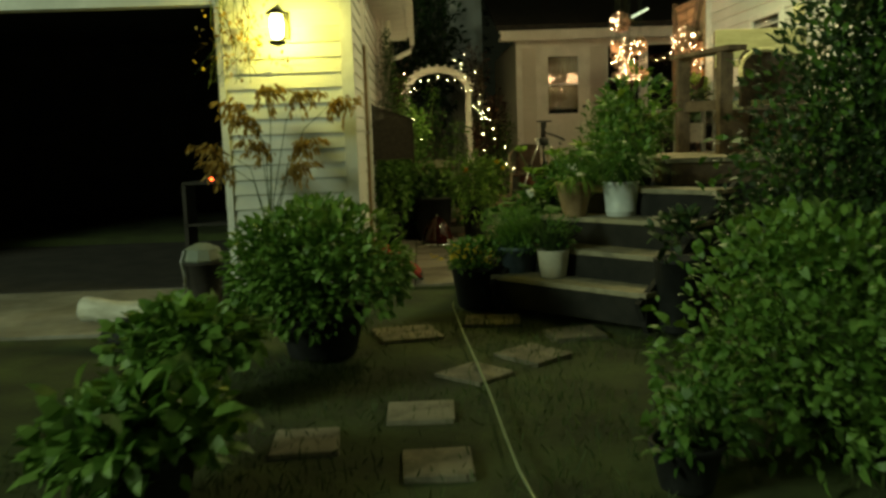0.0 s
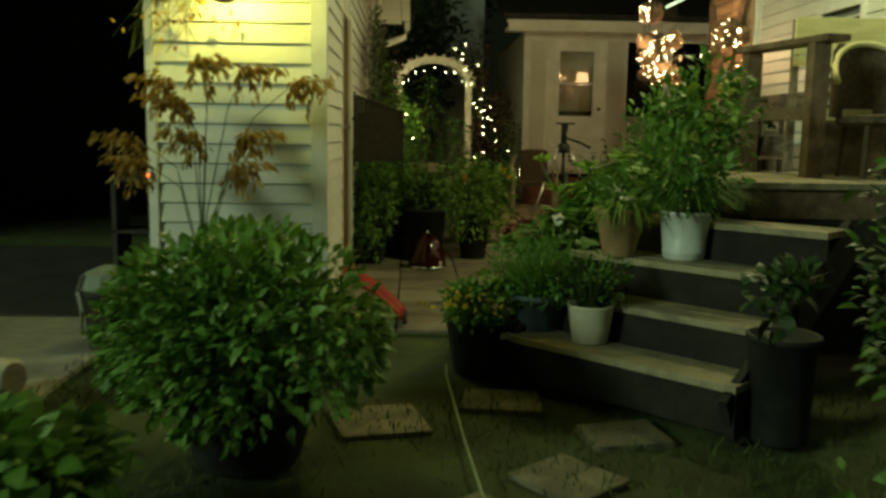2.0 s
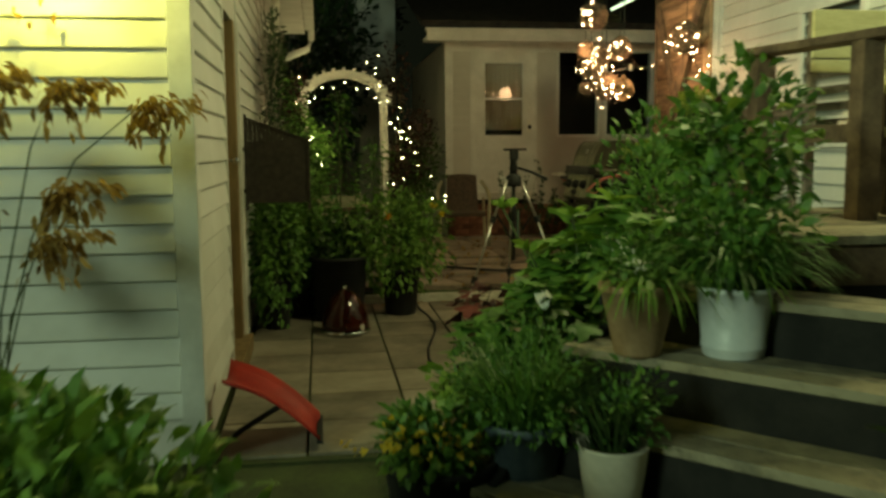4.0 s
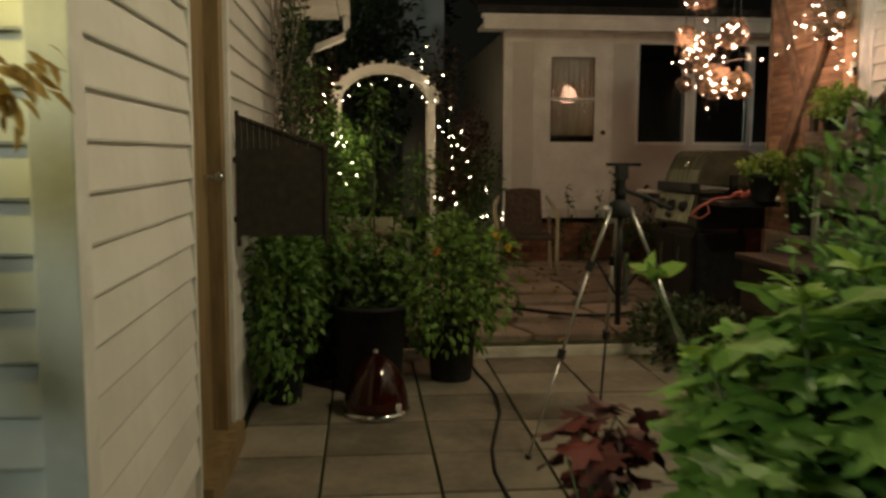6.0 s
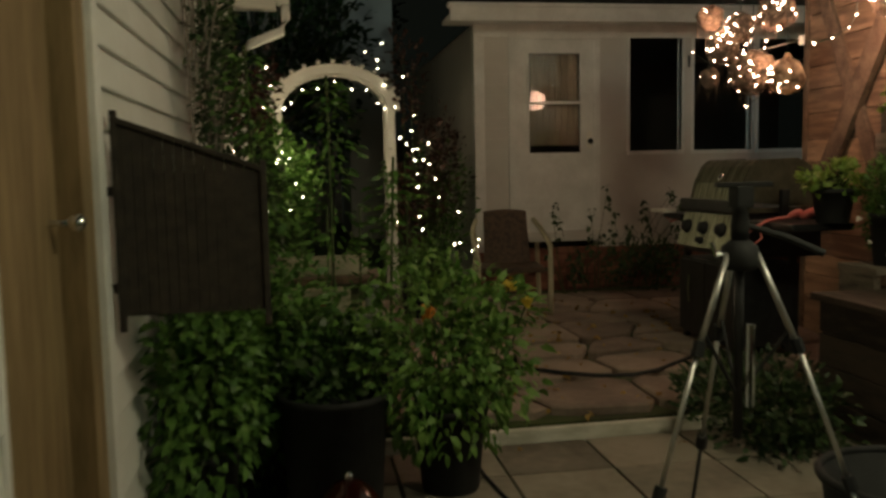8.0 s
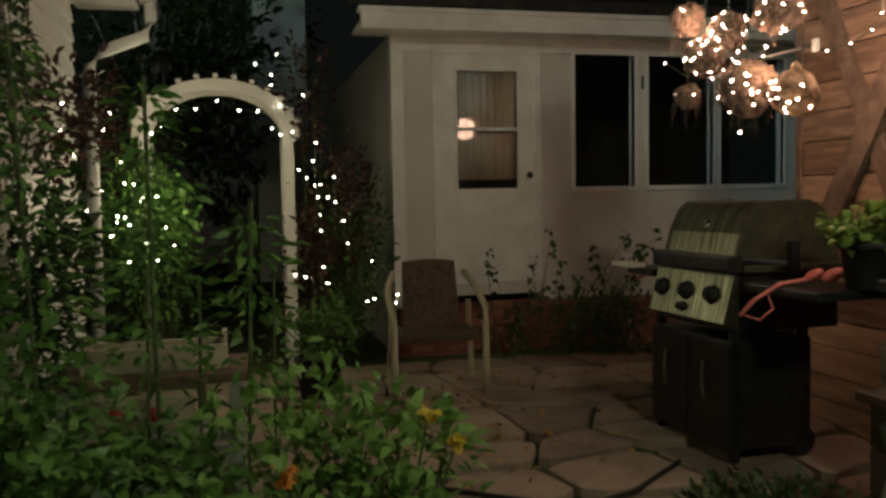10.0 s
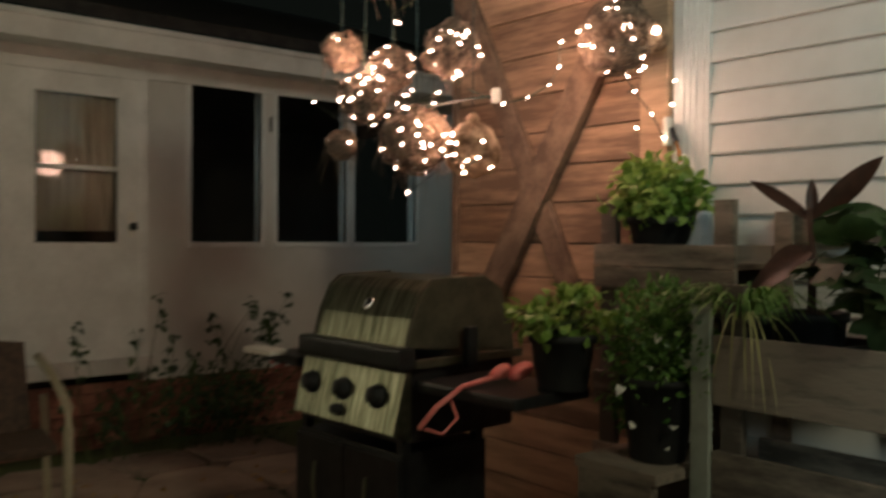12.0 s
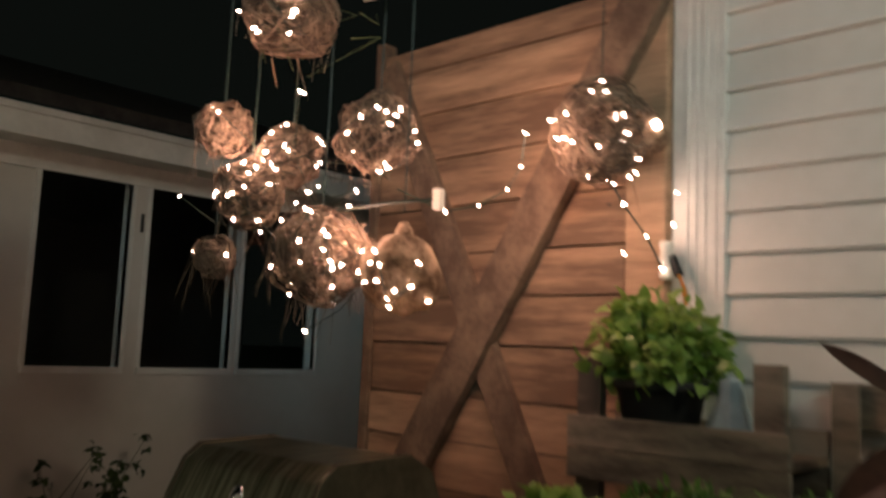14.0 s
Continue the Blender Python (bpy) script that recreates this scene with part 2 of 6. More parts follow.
def lathe(bm, profile, seg=24, at=(0, 0, 0)):
    """A turned shape from (radius, height) pairs."""
    rings = [[bm.verts.new((at[0] + r * math.cos(k * math.tau / seg), at[1] + r * math.sin(k * math.tau / seg), at[2] + z)) for k in range(seg)] for r, z in profile]
    for u, v in zip(rings, rings[1:]):
        for k in range(seg):
            bm.faces.new((u[k], u[(k + 1) % seg], v[(k + 1) % seg], v[k]))
    bm.faces.new(rings[0][::-1])
    bm.faces.new(rings[-1])
    return bm


def ball(bm, at, r, seg=10):
    bmesh.ops.create_uvsphere(bm, u_segments=seg, v_segments=max(5, seg // 2 + 1), radius=r, matrix=Matrix.Translation(at))
    return bm


def mesh_of(name, bm, material, bevel=0.0, smooth=False):
    if bevel:
        bmesh.ops.bevel(bm, geom=list(bm.edges), offset=bevel, segments=2, affect="EDGES", profile=0.7)
    bmesh.ops.recalc_face_normals(bm, faces=list(bm.faces))
    me = bpy.data.meshes.new(name)
    bm.to_mesh(me)
    bm.free()
    if smooth:
        for p in me.polygons:
            p.use_smooth = True
    me.materials.append(material)
    return me


def part(name, bm, material, parent=None, label="", bevel=0.0, smooth=False):
    ob = new(name, bm if isinstance(bm, bpy.types.Mesh) else mesh_of(name, bm, material, bevel, smooth))
    ob.parent = parent
    return tagged(ob, label)


def thing(name, label, category, at=(0, 0, 0), turn=0.0, group="", kind=""):
    ob = new(name)
    ob.matrix_world = pose(*at, 0, 0, turn)
    ob.empty_display_size = 0.1
    return tagged(ob, label, category, group, kind)


def B():
    return bmesh.new()


def setting(name, bm, material, label="", bevel=0.0, smooth=False):
    return tagged(part(name, bm, material, None, label, bevel, smooth), kind="structure")


RNG = np.random.default_rng(7)


def leaf_mesh(name, places, ways, size, material, aspect=0.45, fold=0.25, vary=0.4, curl=0.15):
    """Many small pointed leaves in one mesh: places and ways (n x 3), each leaf folded along its rib and bent down."""
    n = len(places)
    ways = ways / np.linalg.norm(ways, axis=1)[:, None]
    side = np.cross(ways, RNG.normal(size=(n, 3)) * 0.6 + np.array((0, 0, 1.0)))
    side /= np.linalg.norm(side, axis=1)[:, None] + 1e-9
    up = np.cross(side, ways)
    s = size * (1 - vary + 2 * vary * RNG.random(n))
    w = s * aspect
    v = np.empty((n, 6, 3))

    def put(k, along, across, lift):
        v[:, k] = places + ways * (s * along)[:, None] + side * (w * across)[:, None] + up * (w * lift)[:, None]
    put(0, 0, 0, 0), put(1, 0.35, 0.5, fold), put(2, 0.35, -0.5, fold), put(3, 0.72, 0.38, fold * 0.6 - curl), put(4, 0.72, -0.38, fold * 0.6 - curl), put(5, 1, 0, -curl * 3)
    base = (np.arange(n) * 6)[:, None, None]
    tri = np.array(((0, 2, 1), (1, 2, 4), (1, 4, 3), (3, 4, 5)))
    me = bpy.data.meshes.new(name)
    me.from_pydata(v.reshape(-1, 3).tolist(), [], (tri[None] + base).reshape(-1, 3).tolist())
    me.materials.append(material)
    return me


def lobed_mesh(name, places, ways, size, material, vary=0.35):
    """Broad leaves with five shallow lobes, cupped round the stalk, in one mesh."""
    verts, faces = [], []
    for p, w in zip(places, ways):
        w = Vector(w).normalized()
        nrm = (Vector((0, 0, 1)) * 1.2 + w * 0.5 + Vector(RNG.normal(size=3)) * 0.35).normalized()
        a = nrm.cross(w).normalized()
        b = a.cross(nrm)
        s = size * (1 - vary + 2 * vary * RNG.random())
        k0 = len(verts)
        verts.append(tuple(p))
        for k in range(15):
            th = math.tau * (k + 0.5) / 15
            r = s * (0.5 + 0.17 * math.cos(5 * th + 0.4) - 0.22 * max(0.0, math.cos(th - math.pi)) ** 6)
            q = Vector(p) + b * (math.cos(th) * r + s * 0.3) + a * math.sin(th) * r + nrm * (0.16 * r * math.cos(th * 2) - 0.1 * r + RNG.normal() * 0.012 * s)
            verts.append(tuple(q))
        faces += [(k0, k0 + 1 + k, k0 + 1 + (k + 1) % 15) for k in range(15)]
    me = bpy.data.meshes.new(name)
    me.from_pydata(verts, [], faces)
    me.materials.append(material)
    return me


def crown(n, centre, radius, clumps=9, spread=0.55, lift=0.3, floor=None, skirt=0.0):
    """Leaf places and directions in uneven clumps that fill an ellipsoid."""
    c, r = np.array(centre), np.array(radius)
    d = RNG.normal(size=(clumps, 3))
    d /= np.linalg.norm(d, axis=1)[:, None]
    heads = d * (0.35 + 0.6 * RNG.random((clumps, 1)))
    pick = RNG.integers(0, clumps, n)
    off = RNG.normal(size=(n, 3)) * spread * 0.45
    p = heads[pick] + off
    ln = np.linalg.norm(p, axis=1)
    p *= (np.minimum(ln, 1.08) / np.maximum(ln, 1e-6))[:, None]
    w = p + RNG.normal(size=(n, 3)) * 0.5 + np.array((0, 0, lift))
    w[:, 2] -= skirt
    q = c + p * r
    if floor is not None:
        q[:, 2] = np.maximum(q[:, 2], floor + 0.01 + 0.05 * RNG.random(n))
    return q, w


def long_leaf(base, way, length, width, droop=0.25, steps=9):
    """One broad pointed leaf with a folded midrib and a curving tip."""
    bm = bmesh.new()
    w = Vector(way).normalized()
    a = w.cross(Vector((0, 0, 1)))
    a = a.normalized() if a.length > 0.05 else Vector((1, 0, 0))
    a = (a * 0.45 + a.cross(w).normalized() * 0.9).normalized()
    n = a.cross(w).normalized()
    rows = []
    for k in range(steps + 1):
        u = k / steps
        c = Vector(base) + w * length * u + Vector((0, 0, -droop * length * u * u))
        h = width * (math.sin(math.pi * min(1.0, u * 0.93 + 0.07)) ** 0.75) * 0.5
        wave = 0.06 * width * math.sin(u * 9 + length * 40)
        rows.append([bm.verts.new(p) for p in (c - a * h + n * (0.3 * h + wave), c - a * h * 0.5 + n * 0.16 * h, c, c + a * h * 0.5 + n * 0.16 * h, c + a * h + n * (0.3 * h - wave))])
    for r, q in zip(rows, rows[1:]):
        for k in range(4):
            bm.faces.new((r[k], r[k + 1], q[k + 1], q[k]))
    return bm


def stems(bm, base, targets, r=0.006, sag=0.0, seg=5):
    base = Vector(base)
    for t in targets:
        t = Vector(t)
        mid = base.lerp(t, 0.5) + Vector((RNG.normal() * 0.03, RNG.normal() * 0.03, 0.06 + sag))
        tube(bm, (base, base.lerp(mid, 0.6), mid, mid.lerp(t, 0.6), t), r, r * 0.35, seg)
    return bm


def blades(name, n, base, length, spread, material, width=0.012, droop=0.6, up=1.0, base_r=0.05):
    """Long arching leaves from one clump."""
    verts, faces = [], []
    for i in range(n):
        a = RNG.random() * math.tau
        ln = length * (0.6 + 0.5 * RNG.random())
        out = spread * (0.25 + 0.75 * RNG.random())
        p = np.array(base, float) + np.array((math.cos(a), math.sin(a), 0)) * base_r * RNG.random()
        side = np.array((-math.sin(a), math.cos(a), 0)) * width * (0.7 + 0.6 * RNG.random())
        k0 = len(verts)
        steps = 6
        for k in range(steps + 1):
            u = k / steps
            q = p + np.array((math.cos(a) * out * u ** 1.2, math.sin(a) * out * u ** 1.2, ln * up * u - droop * ln * u ** 2.4))
            w = side * (1 - u ** 2 * 0.95)
            verts += [(q - w).tolist(), (q + w).tolist()]
            if k:
                j = k0 + 2 * k
                faces.append((j - 2, j - 1, j + 1, j))
    me = bpy.data.meshes.new(name)
    me.from_pydata(verts, [], faces)
    me.materials.append(material)
    return me


def pot_mesh(r, h, taper=0.78, lip=0.02, seg=24):
    bm = B()
    return lathe(bm, [(r * taper * 0.96, 0), (r * taper, 0.012), (r * 0.985, h - lip * 1.6), (r + lip * 0.4, h - lip * 1.5), (r + lip * 0.5, h - 0.004), (r + lip * 0.2, h), (r * 0.93, h - 0.004), (r * 0.9, h - 0.05), (0.01, h - 0.045)], seg)


def pot_plant(at, label, r=0.15, h=0.26, material=BLACKPLASTIC, leaves=700, size=0.06, crown_r=(0.3, 0.3, 0.28), rise=0.2, leaf=LEAF, name="potted_plant", taper=0.78, skirt=0.0, clumps=9, turn=0.0, aspect=0.45, group="", stemr=0.006, lobed=False):
    t = thing(name, label, "plant", at, turn, group)
    part("pot", pot_mesh(r, h, taper), material, t, smooth=True)
    part("soil", lathe(B(), [(r * 0.9, h - 0.045), (r * 0.86, h - 0.03), (0.01, h - 0.02)], 18), SOIL, t)
    c = (0, 0, h + rise)
    p, w = crown(leaves, c, crown_r, clumps, floor=0.02, skirt=skirt)
    tagged(part("stemwork", stems(B(), (0, 0, h - 0.04), [tuple(x) for x in p[:: max(1, leaves // 22)]], stemr), STEM, t), kind="stuff")
    me = lobed_mesh("foliage", p, w, size, leaf) if lobed else leaf_mesh("foliage", p, w, size, leaf, aspect)
    tagged(part("foliage", me, leaf, t), kind="stuff")
    return t


# ---- structure: ground ----
def ground_z(y):
    return 0.0 if y < 10.2 else min(0.2, 0.1 + (y - 10.2) * 0.06)


def ground_sheet():
    bm = B()
    xs = [-300, -60, -15] + [-8 + 0.5 * i for i in range(41)] + [20, 60, 300]
    ys = [-300, -60, -15] + [-6 + 0.5 * i for i in range(32)] + [10.15, 10.25] + [10.75 + 0.5 * i for i in range(24)] + [30, 60, 300]
    grid = [[bm.verts.new((x, y, ground_z(y) - 0.03 + 0.02 * noise.noise((x * 0.9, y * 0.9, 0)))) for x in xs] for y in ys]
    for j in range(len(ys) - 1):
        for i in range(len(xs) - 1):
            bm.faces.new((grid[j][i], grid[j][i + 1], grid[j + 1][i + 1], grid[j + 1][i]))
    return bm


setting("ground", ground_sheet(), SOIL, "dark worn lawn with patches of bare soil", smooth=True)
setting("driveway", box(B(), -7, -1.15, 4.75, 6.6, -0.1, 0.0), SLAB, "pale concrete strip before the garage", bevel=0.01)
setting("garage_floor", box(B(), -7, 0.05, 6.6, 13.4, -0.1, 0.012), INSIDE, "garage floor coloured dark for the shade inside")

PITCH = 0.127


def board_mesh(length):
    """One lap of vinyl siding along +x, its face towards -y."""
    bm = B()
    prof = [(0.0, 0.0), (-0.022, 0.0), (-0.024, 0.007), (-0.004, PITCH + 0.006), (0.0, PITCH + 0.006)]
    a = [bm.verts.new((0, y, z)) for y, z in prof]
    b = [bm.verts.new((length, y, z)) for y, z in prof]
    for k in range(len(prof)):
        bm.faces.new((a[k], a[(k + 1) % len(prof)], b[(k + 1) % len(prof)], b[k]))
    bm.faces.new(a)
    bm.faces.new(b[::-1])
    return mesh_of("siding_board", bm, VINYL)


def siding(wall, start, turn, length, z0, z1, phase):
    """Laps of siding on a wall from start, running along the turned x axis."""
    me = board_mesh(length)
    k = math.ceil((z0 - phase) / PITCH)
    while phase + k * PITCH < z1:
        ob = new("siding_board", me)
        ob.matrix_world = pose(start[0], start[1], phase + k * PITCH, 0, 0, turn)
        ob.parent = wall
        k += 1


# ---- structure: garage ----
wall_garage_front = setting("wall_garage_front", box(B(), -0.95, 0.118, 6.19, 6.3, 0.0, 3.0), PAINT_OLD, "narrow garage wall of white vinyl siding")
siding(wall_garage_front, (-0.93, 6.19), 0, 0.975, 0.1, 2.95, 1.613)
setting("trim_garage_corner", box(B(), 0.05, 0.152, 6.152, 6.25, 0.03, 3.0), TRIM, "white corner trim", bevel=0.006)
setting("trim_garage_door", box(B(), -0.99, -0.93, 6.155, 6.32, 0.0, 3.0), TRIM, "white garage door jamb", bevel=0.005)
setting("garage_lintel", box(B(), -7, -0.99, 6.16, 6.32, 2.45, 3.0), TRIM, "white header above the open garage door", bevel=0.006)
wall_garage_side = setting("wall_garage_side", box(B(), 0.0, 0.122, 6.3, 7.55, 0.0, 3.0), PAINT_OLD, "garage side wall of white vinyl siding")
siding(wall_garage_side, (0.122, 6.255), 90, 1.29, 0.16, 2.95, 1.497)
wall_garage_rear = setting("wall_garage_rear", box(B(), 0.0, 0.122, 8.46, 13.6, 0.0, 3.0), PAINT_OLD, "garage side wall beyond the door")
siding(wall_garage_rear, (0.122, 8.52), 90, 1.5, 0.3, 2.95, 1.497)
siding(wall_garage_rear, (0.122, 10.03), 90, 3.55, 0.3, 2.95, 1.497)
setting("wall_garage_over_door", box(B(), 0.0, 0.122, 7.55, 8.46, 2.3, 3.0), PAINT_OLD, "wall above the garage side door")
# garage shell: the unlit dark is painted into these surfaces
setting("wall_garage_back", box(B(), -7, 0.0, 13.4, 13.6, 0.0, 3.0), INSIDE, "garage back wall coloured dark for the shade inside")
setting("wall_garage_left", box(B(), -7.2, -7, 6.2, 13.6, 0.0, 3.0), INSIDE, "garage wall coloured dark for the shade inside")
setting("ceiling_garage", box(B(), -7.2, 0.1, 6.32, 13.6, 2.95, 3.05), INSIDE, "garage ceiling coloured dark for the shade inside")
setting("garage_roof", beam(beam(B(), (0.55, 6.0, 3.08), (0.55, 13.95, 3.08), 0.02, 0.16), (-3.5, 6.0, 4.6), (-3.5, 13.95, 4.6), 8.2, 0.05, up=(-0.35, 0, 1)), ROOF, "dark shingle garage roof")
setting("garage_soffit", box(B(), 0.122, 0.54, 6.2, 13.9, 2.93, 2.97), TRIM, "white soffit under the garage eave")
sd = setting("door_1", box(B(), 0.02, 0.06, 7.66, 8.36, 0.12, 2.2), DOORWOOD, "brown wooden garage side door, shut")
for y0, y1 in ((7.55, 7.72), (8.3, 8.42)):
    part("door_jamb", box(B(), 0.0, 0.13, y0, y1, 0.0, 2.3), DOORWOOD, sd, bevel=0.004)
part("door_threshold", box(B(), 0.0, 0.19, 7.55, 8.46, 0.0, 0.12), DOORWOOD, sd, bevel=0.006)
part("door_casing", box(B(), 0.122, 0.152, 8.42, 8.5, 0.12, 2.3), TRIM, sd, "white casing", bevel=0.004)
part("door_casing", box(B(), 0.122, 0.146, 7.525, 7.56, 0.05, 2.3), TRIM, sd, "thin white edge", bevel=0.003)
part("door_knob", ball(tube(B(), ((0.05, 8.22, 1.36), (0.12, 8.22, 1.36)), 0.01), (0.13, 8.22, 1.36), 0.026), CHROME, sd, smooth=True)
g = setting("downspout", tube(B(), ((0.62, 13.85, 3.0), (0.62, 13.85, 2.86), (0.58, 13.85, 2.74), (0.3, 13.8, 2.62), (0.2, 13.8, 2.52), (0.19, 13.8, 0.3)), 0.045, seg=10), TRIM, "white downspout elbow under the gutter", smooth=True)
part("gutter", box(B(), 0.54, 0.66, 6.0, 13.95, 2.98, 3.1), TRIM, g, bevel=0.02)

# ---- structure: sunroom ----
SY, SL, SR = 14.52, 2.5, 7.6


def sunroom():
    w = setting("wall_sunroom_front", box(B(), SL, 2.87, SY, SY + 0.12, 0.62, 2.95), PAINT_OLD, "white painted sunroom wall with panelled front")
    part("wall_panel", box(B(), 3.79, 4.15, SY, SY + 0.12, 0.62, 2.95), PAINT_OLD, w)
    part("wall_panel", box(B(), 4.15, SR, SY, SY + 0.12, 0.62, 1.62), PAINT_OLD, w)
    part("wall_panel", box(B(), 4.15, SR, SY, SY + 0.12, 2.82, 2.95), PAINT_OLD, w)
    part("wall_panel", box(B(), 2.87, 3.79, SY, SY + 0.12, 2.79, 2.95), PAINT_OLD, w)
    part("wall_panel", box(B(), 6.29, SR, SY, SY + 0.12, 1.62, 2.82), PAINT_OLD, w)
    for k in range(11):
        part("siding_strip", beam(B(), (SL, SY - 0.006, 2.82 - k * 0.11), (2.86, SY - 0.006, 2.82 - k * 0.11), 0.012, 0.1, up=(0, -0.12, 1)), PAINT_OLD, w)
    setting("trim_sunroom_corner", box(B(), SL - 0.02, SL + 0.09, SY - 0.025, SY + 0.1, 0.6, 2.95), TRIM, "white corner board", bevel=0.006)
    setting("wall_sunroom_left", box(B(), SL, SL + 0.12, SY + 0.12, 19, 0.0, 2.95), PAINT_OLD, "pale side wall of the sunroom")
    # sunroom inside carries its shade as a dark base colour
    setting("wall_sunroom_back", box(B(), SL, SR, 17.5, 17.6, 0.0, 2.95), INSIDE, "sunroom back wall coloured dark for the shade inside")
    setting("floor_sunroom", box(B(), SL, SR, SY + 0.12, 17.5, 0.6, 0.7), INSIDE, "sunroom floor coloured dark for the shade inside")
    setting("ceiling_sunroom", box(B(), SL, SR, SY + 0.1, 17.5, 2.9, 2.96), INSIDE, "sunroom ceiling coloured dark for the shade inside")
    e = setting("sunroom_eave", box(B(), 2.18, SR, 14.13, SY + 0.1, 2.93, 2.97), TRIM, "white eave board with a moulded fascia")
    part("fascia", box(B(), 2.18, SR, 14.1, 14.16, 2.9, 3.05), TRIM, e, bevel=0.008)
    part("fascia_cap", box(B(), 2.16, SR, 14.07, 14.2, 3.03, 3.07), TRIM, e, bevel=0.006)
    part("frieze", box(B(), SL, SR, SY - 0.03, SY - 0.002, 2.8, 2.93), TRIM, e, bevel=0.004)
    setting("sunroom_roof", beam(B(), (4.9, 14.05, 3.12), (4.9, 18.5, 4.6), 5.6, 0.08), ROOF, "dark roof over the sunroom")
    d = setting("door_2", box(B(), 2.9, 3.76, SY - 0.02, SY + 0.03, 0.8, 1.62), TRIM, "white half-glazed storm door, shut")
    part("door_stile", box(B(), 2.9, 3.03, SY - 0.02, SY + 0.03, 1.62, 2.78), TRIM, d)
    part("door_stile", box(B(), 3.62, 3.76, SY - 0.02, SY + 0.03, 1.62, 2.78), TRIM, d)
    part("door_rail", box(B(), 3.03, 3.62, SY - 0.02, SY + 0.03, 2.64, 2.78), TRIM, d)
    f = part("window_frame", box(B(), 3.03, 3.62, SY - 0.035, SY - 0.018, 2.12, 2.15), TRIM, d, bevel=0.004)
    for x in (3.03, 3.6):
        part("frame_bar", box(B(), x, x + 0.025, SY - 0.035, SY - 0.005, 1.62, 2.64), TRIM, f)
    part("pane", box(B(), 3.05, 3.6, SY - 0.012, SY - 0.006, 1.63, 2.64), PANE, d).visible_shadow = False
    part("door_knob", ball(tube(B(), ((3.7, SY - 0.02, 1.735), (3.7, SY - 0.06, 1.735)), 0.012), (3.7, SY - 0.07, 1.735), 0.03), BLACKMETAL, d, "dark round knob", smooth=True)
    part("knob_plate", box(B(), 3.675, 3.725, SY - 0.026, SY - 0.019, 1.66, 1.84), LABELM, d, "pale rectangular plate", bevel=0.003)
    for x0, x1, z0, z1 in ((2.84, 2.9, 0.72, 2.84), (3.76, 3.82, 0.72, 2.84)):
        part("door_casing", box(B(), x0, x1, SY - 0.03, SY + 0.0, z0, z1), TRIM, d, bevel=0.005)
    part("door_casing", box(B(), 2.84, 3.82, SY - 0.034, SY, 2.78, 2.86), TRIM, d, bevel=0.005)
    part("door_sill", box(B(), 2.82, 3.84, SY - 0.12, SY + 0.05, 0.7, 0.8), PAINT_OLD, d, bevel=0.01)
    bm = B()
    for k in range(26):
        x = 3.05 + k * 0.0225
        tube(bm, ((x, SY + 0.07 + 0.012 * math.sin(k * 2.1), 2.66), (x + 0.004, SY + 0.07 + 0.014 * math.sin(k * 2.1), 2.2), (x, SY + 0.075, 1.7)), 0.014, seg=5)
    setting("door_curtain", bm, CURTAIN, "gathered beige curtain behind the door glass", smooth=True)
    for i, (x0, x1) in enumerate(((4.15, 4.73), (4.87, 5.53), (5.61, 6.29))):
        wn = setting("window_%d" % (i + 1), box(B(), x0 - 0.02, x1 + 0.02, SY - 0.03, SY + 0.02, 1.585, 1.625), TRIM, "dark sunroom window with white frame")
        part("pane", box(B(), x0, x1, SY + 0.03, SY + 0.036, 1.62, 2.82), PANE, wn).visible_shadow = False
        for x in (x0 - 0.03, x1 + 0.0):
            part("frame_side", box(B(), x, x + 0.03, SY - 0.02, SY + 0.05, 1.625, 2.82), TRIM, wn, bevel=0.004)
    for x0, x1 in ((4.73, 4.87), (5.53, 5.61)):
        part("mullion", box(B(), x0, x1, SY - 0.012, SY + 0.1, 1.62, 2.82), PAINT_OLD, w)
    part("window_catch", box(B(), 4.80, 4.815, SY - 0.03, SY - 0.012, 2.5, 2.62), BLACKMETAL, w)


sunroom()


def foundation():
    w = setting("wall_foundation", box(B(), SL + 0.02, SR, SY + 0.02, SY + 0.1, 0.0, 0.62), BRICK, "dark red brick foundation")
    me = mesh_of("brick", box(B(), 0.004, 0.206, -0.012, 0.02, 0.004, 0.068), BRICK, bevel=0.004)
    for r in range(8):
        for c in range(14):
            ob = new("brick", me)
            ob.matrix_world = pose(SL + 0.02 + c * 0.212 - (r % 2) * 0.1 + 0.1, SY + 0.02, 0.05 + r * 0.073)
            ob.parent = w


foundation()

# ---- structure: house with the deck ----
HX = 4.63
wall_house = setting("wall_house", box(B(), HX + 0.018, HX + 0.2, -3, 10.44, 0.0, 5.5), PAINT_OLD, "house wall of white vinyl siding")
siding(wall_house, (HX + 0.018, 10.4), -90, 3.6, 0.5, 4.4, 1.769)
siding(wall_house, (HX + 0.018, 6.79), -90, 4.2, 0.9, 4.4, 1.769)
setting("trim_house_corner", box(B(), HX - 0.012, HX + 0.12, 10.425, 10.58, 0.2, 5.4), TRIM, "wide white corner board with fluted edge", bevel=0.008)
for k in range(3):
    setting("trim_flute", box(B(), HX - 0.017, HX - 0.012, 10.46 + k * 0.03, 10.472 + k * 0.03, 0.2, 5.4), TRIM, "raised rib on the corner board")
setting("trim_house_inner", box(B(), HX - 0.01, HX + 0.02, 10.4, 10.425, 0.2, 5.4), TRIM, "narrow channel beside the corner board", bevel=0.003)
setting("wall_house_north", box(B(), HX + 0.2, 9, 10.3, 10.42, 0.0, 5.5), PAINT_OLD, "house back wall")
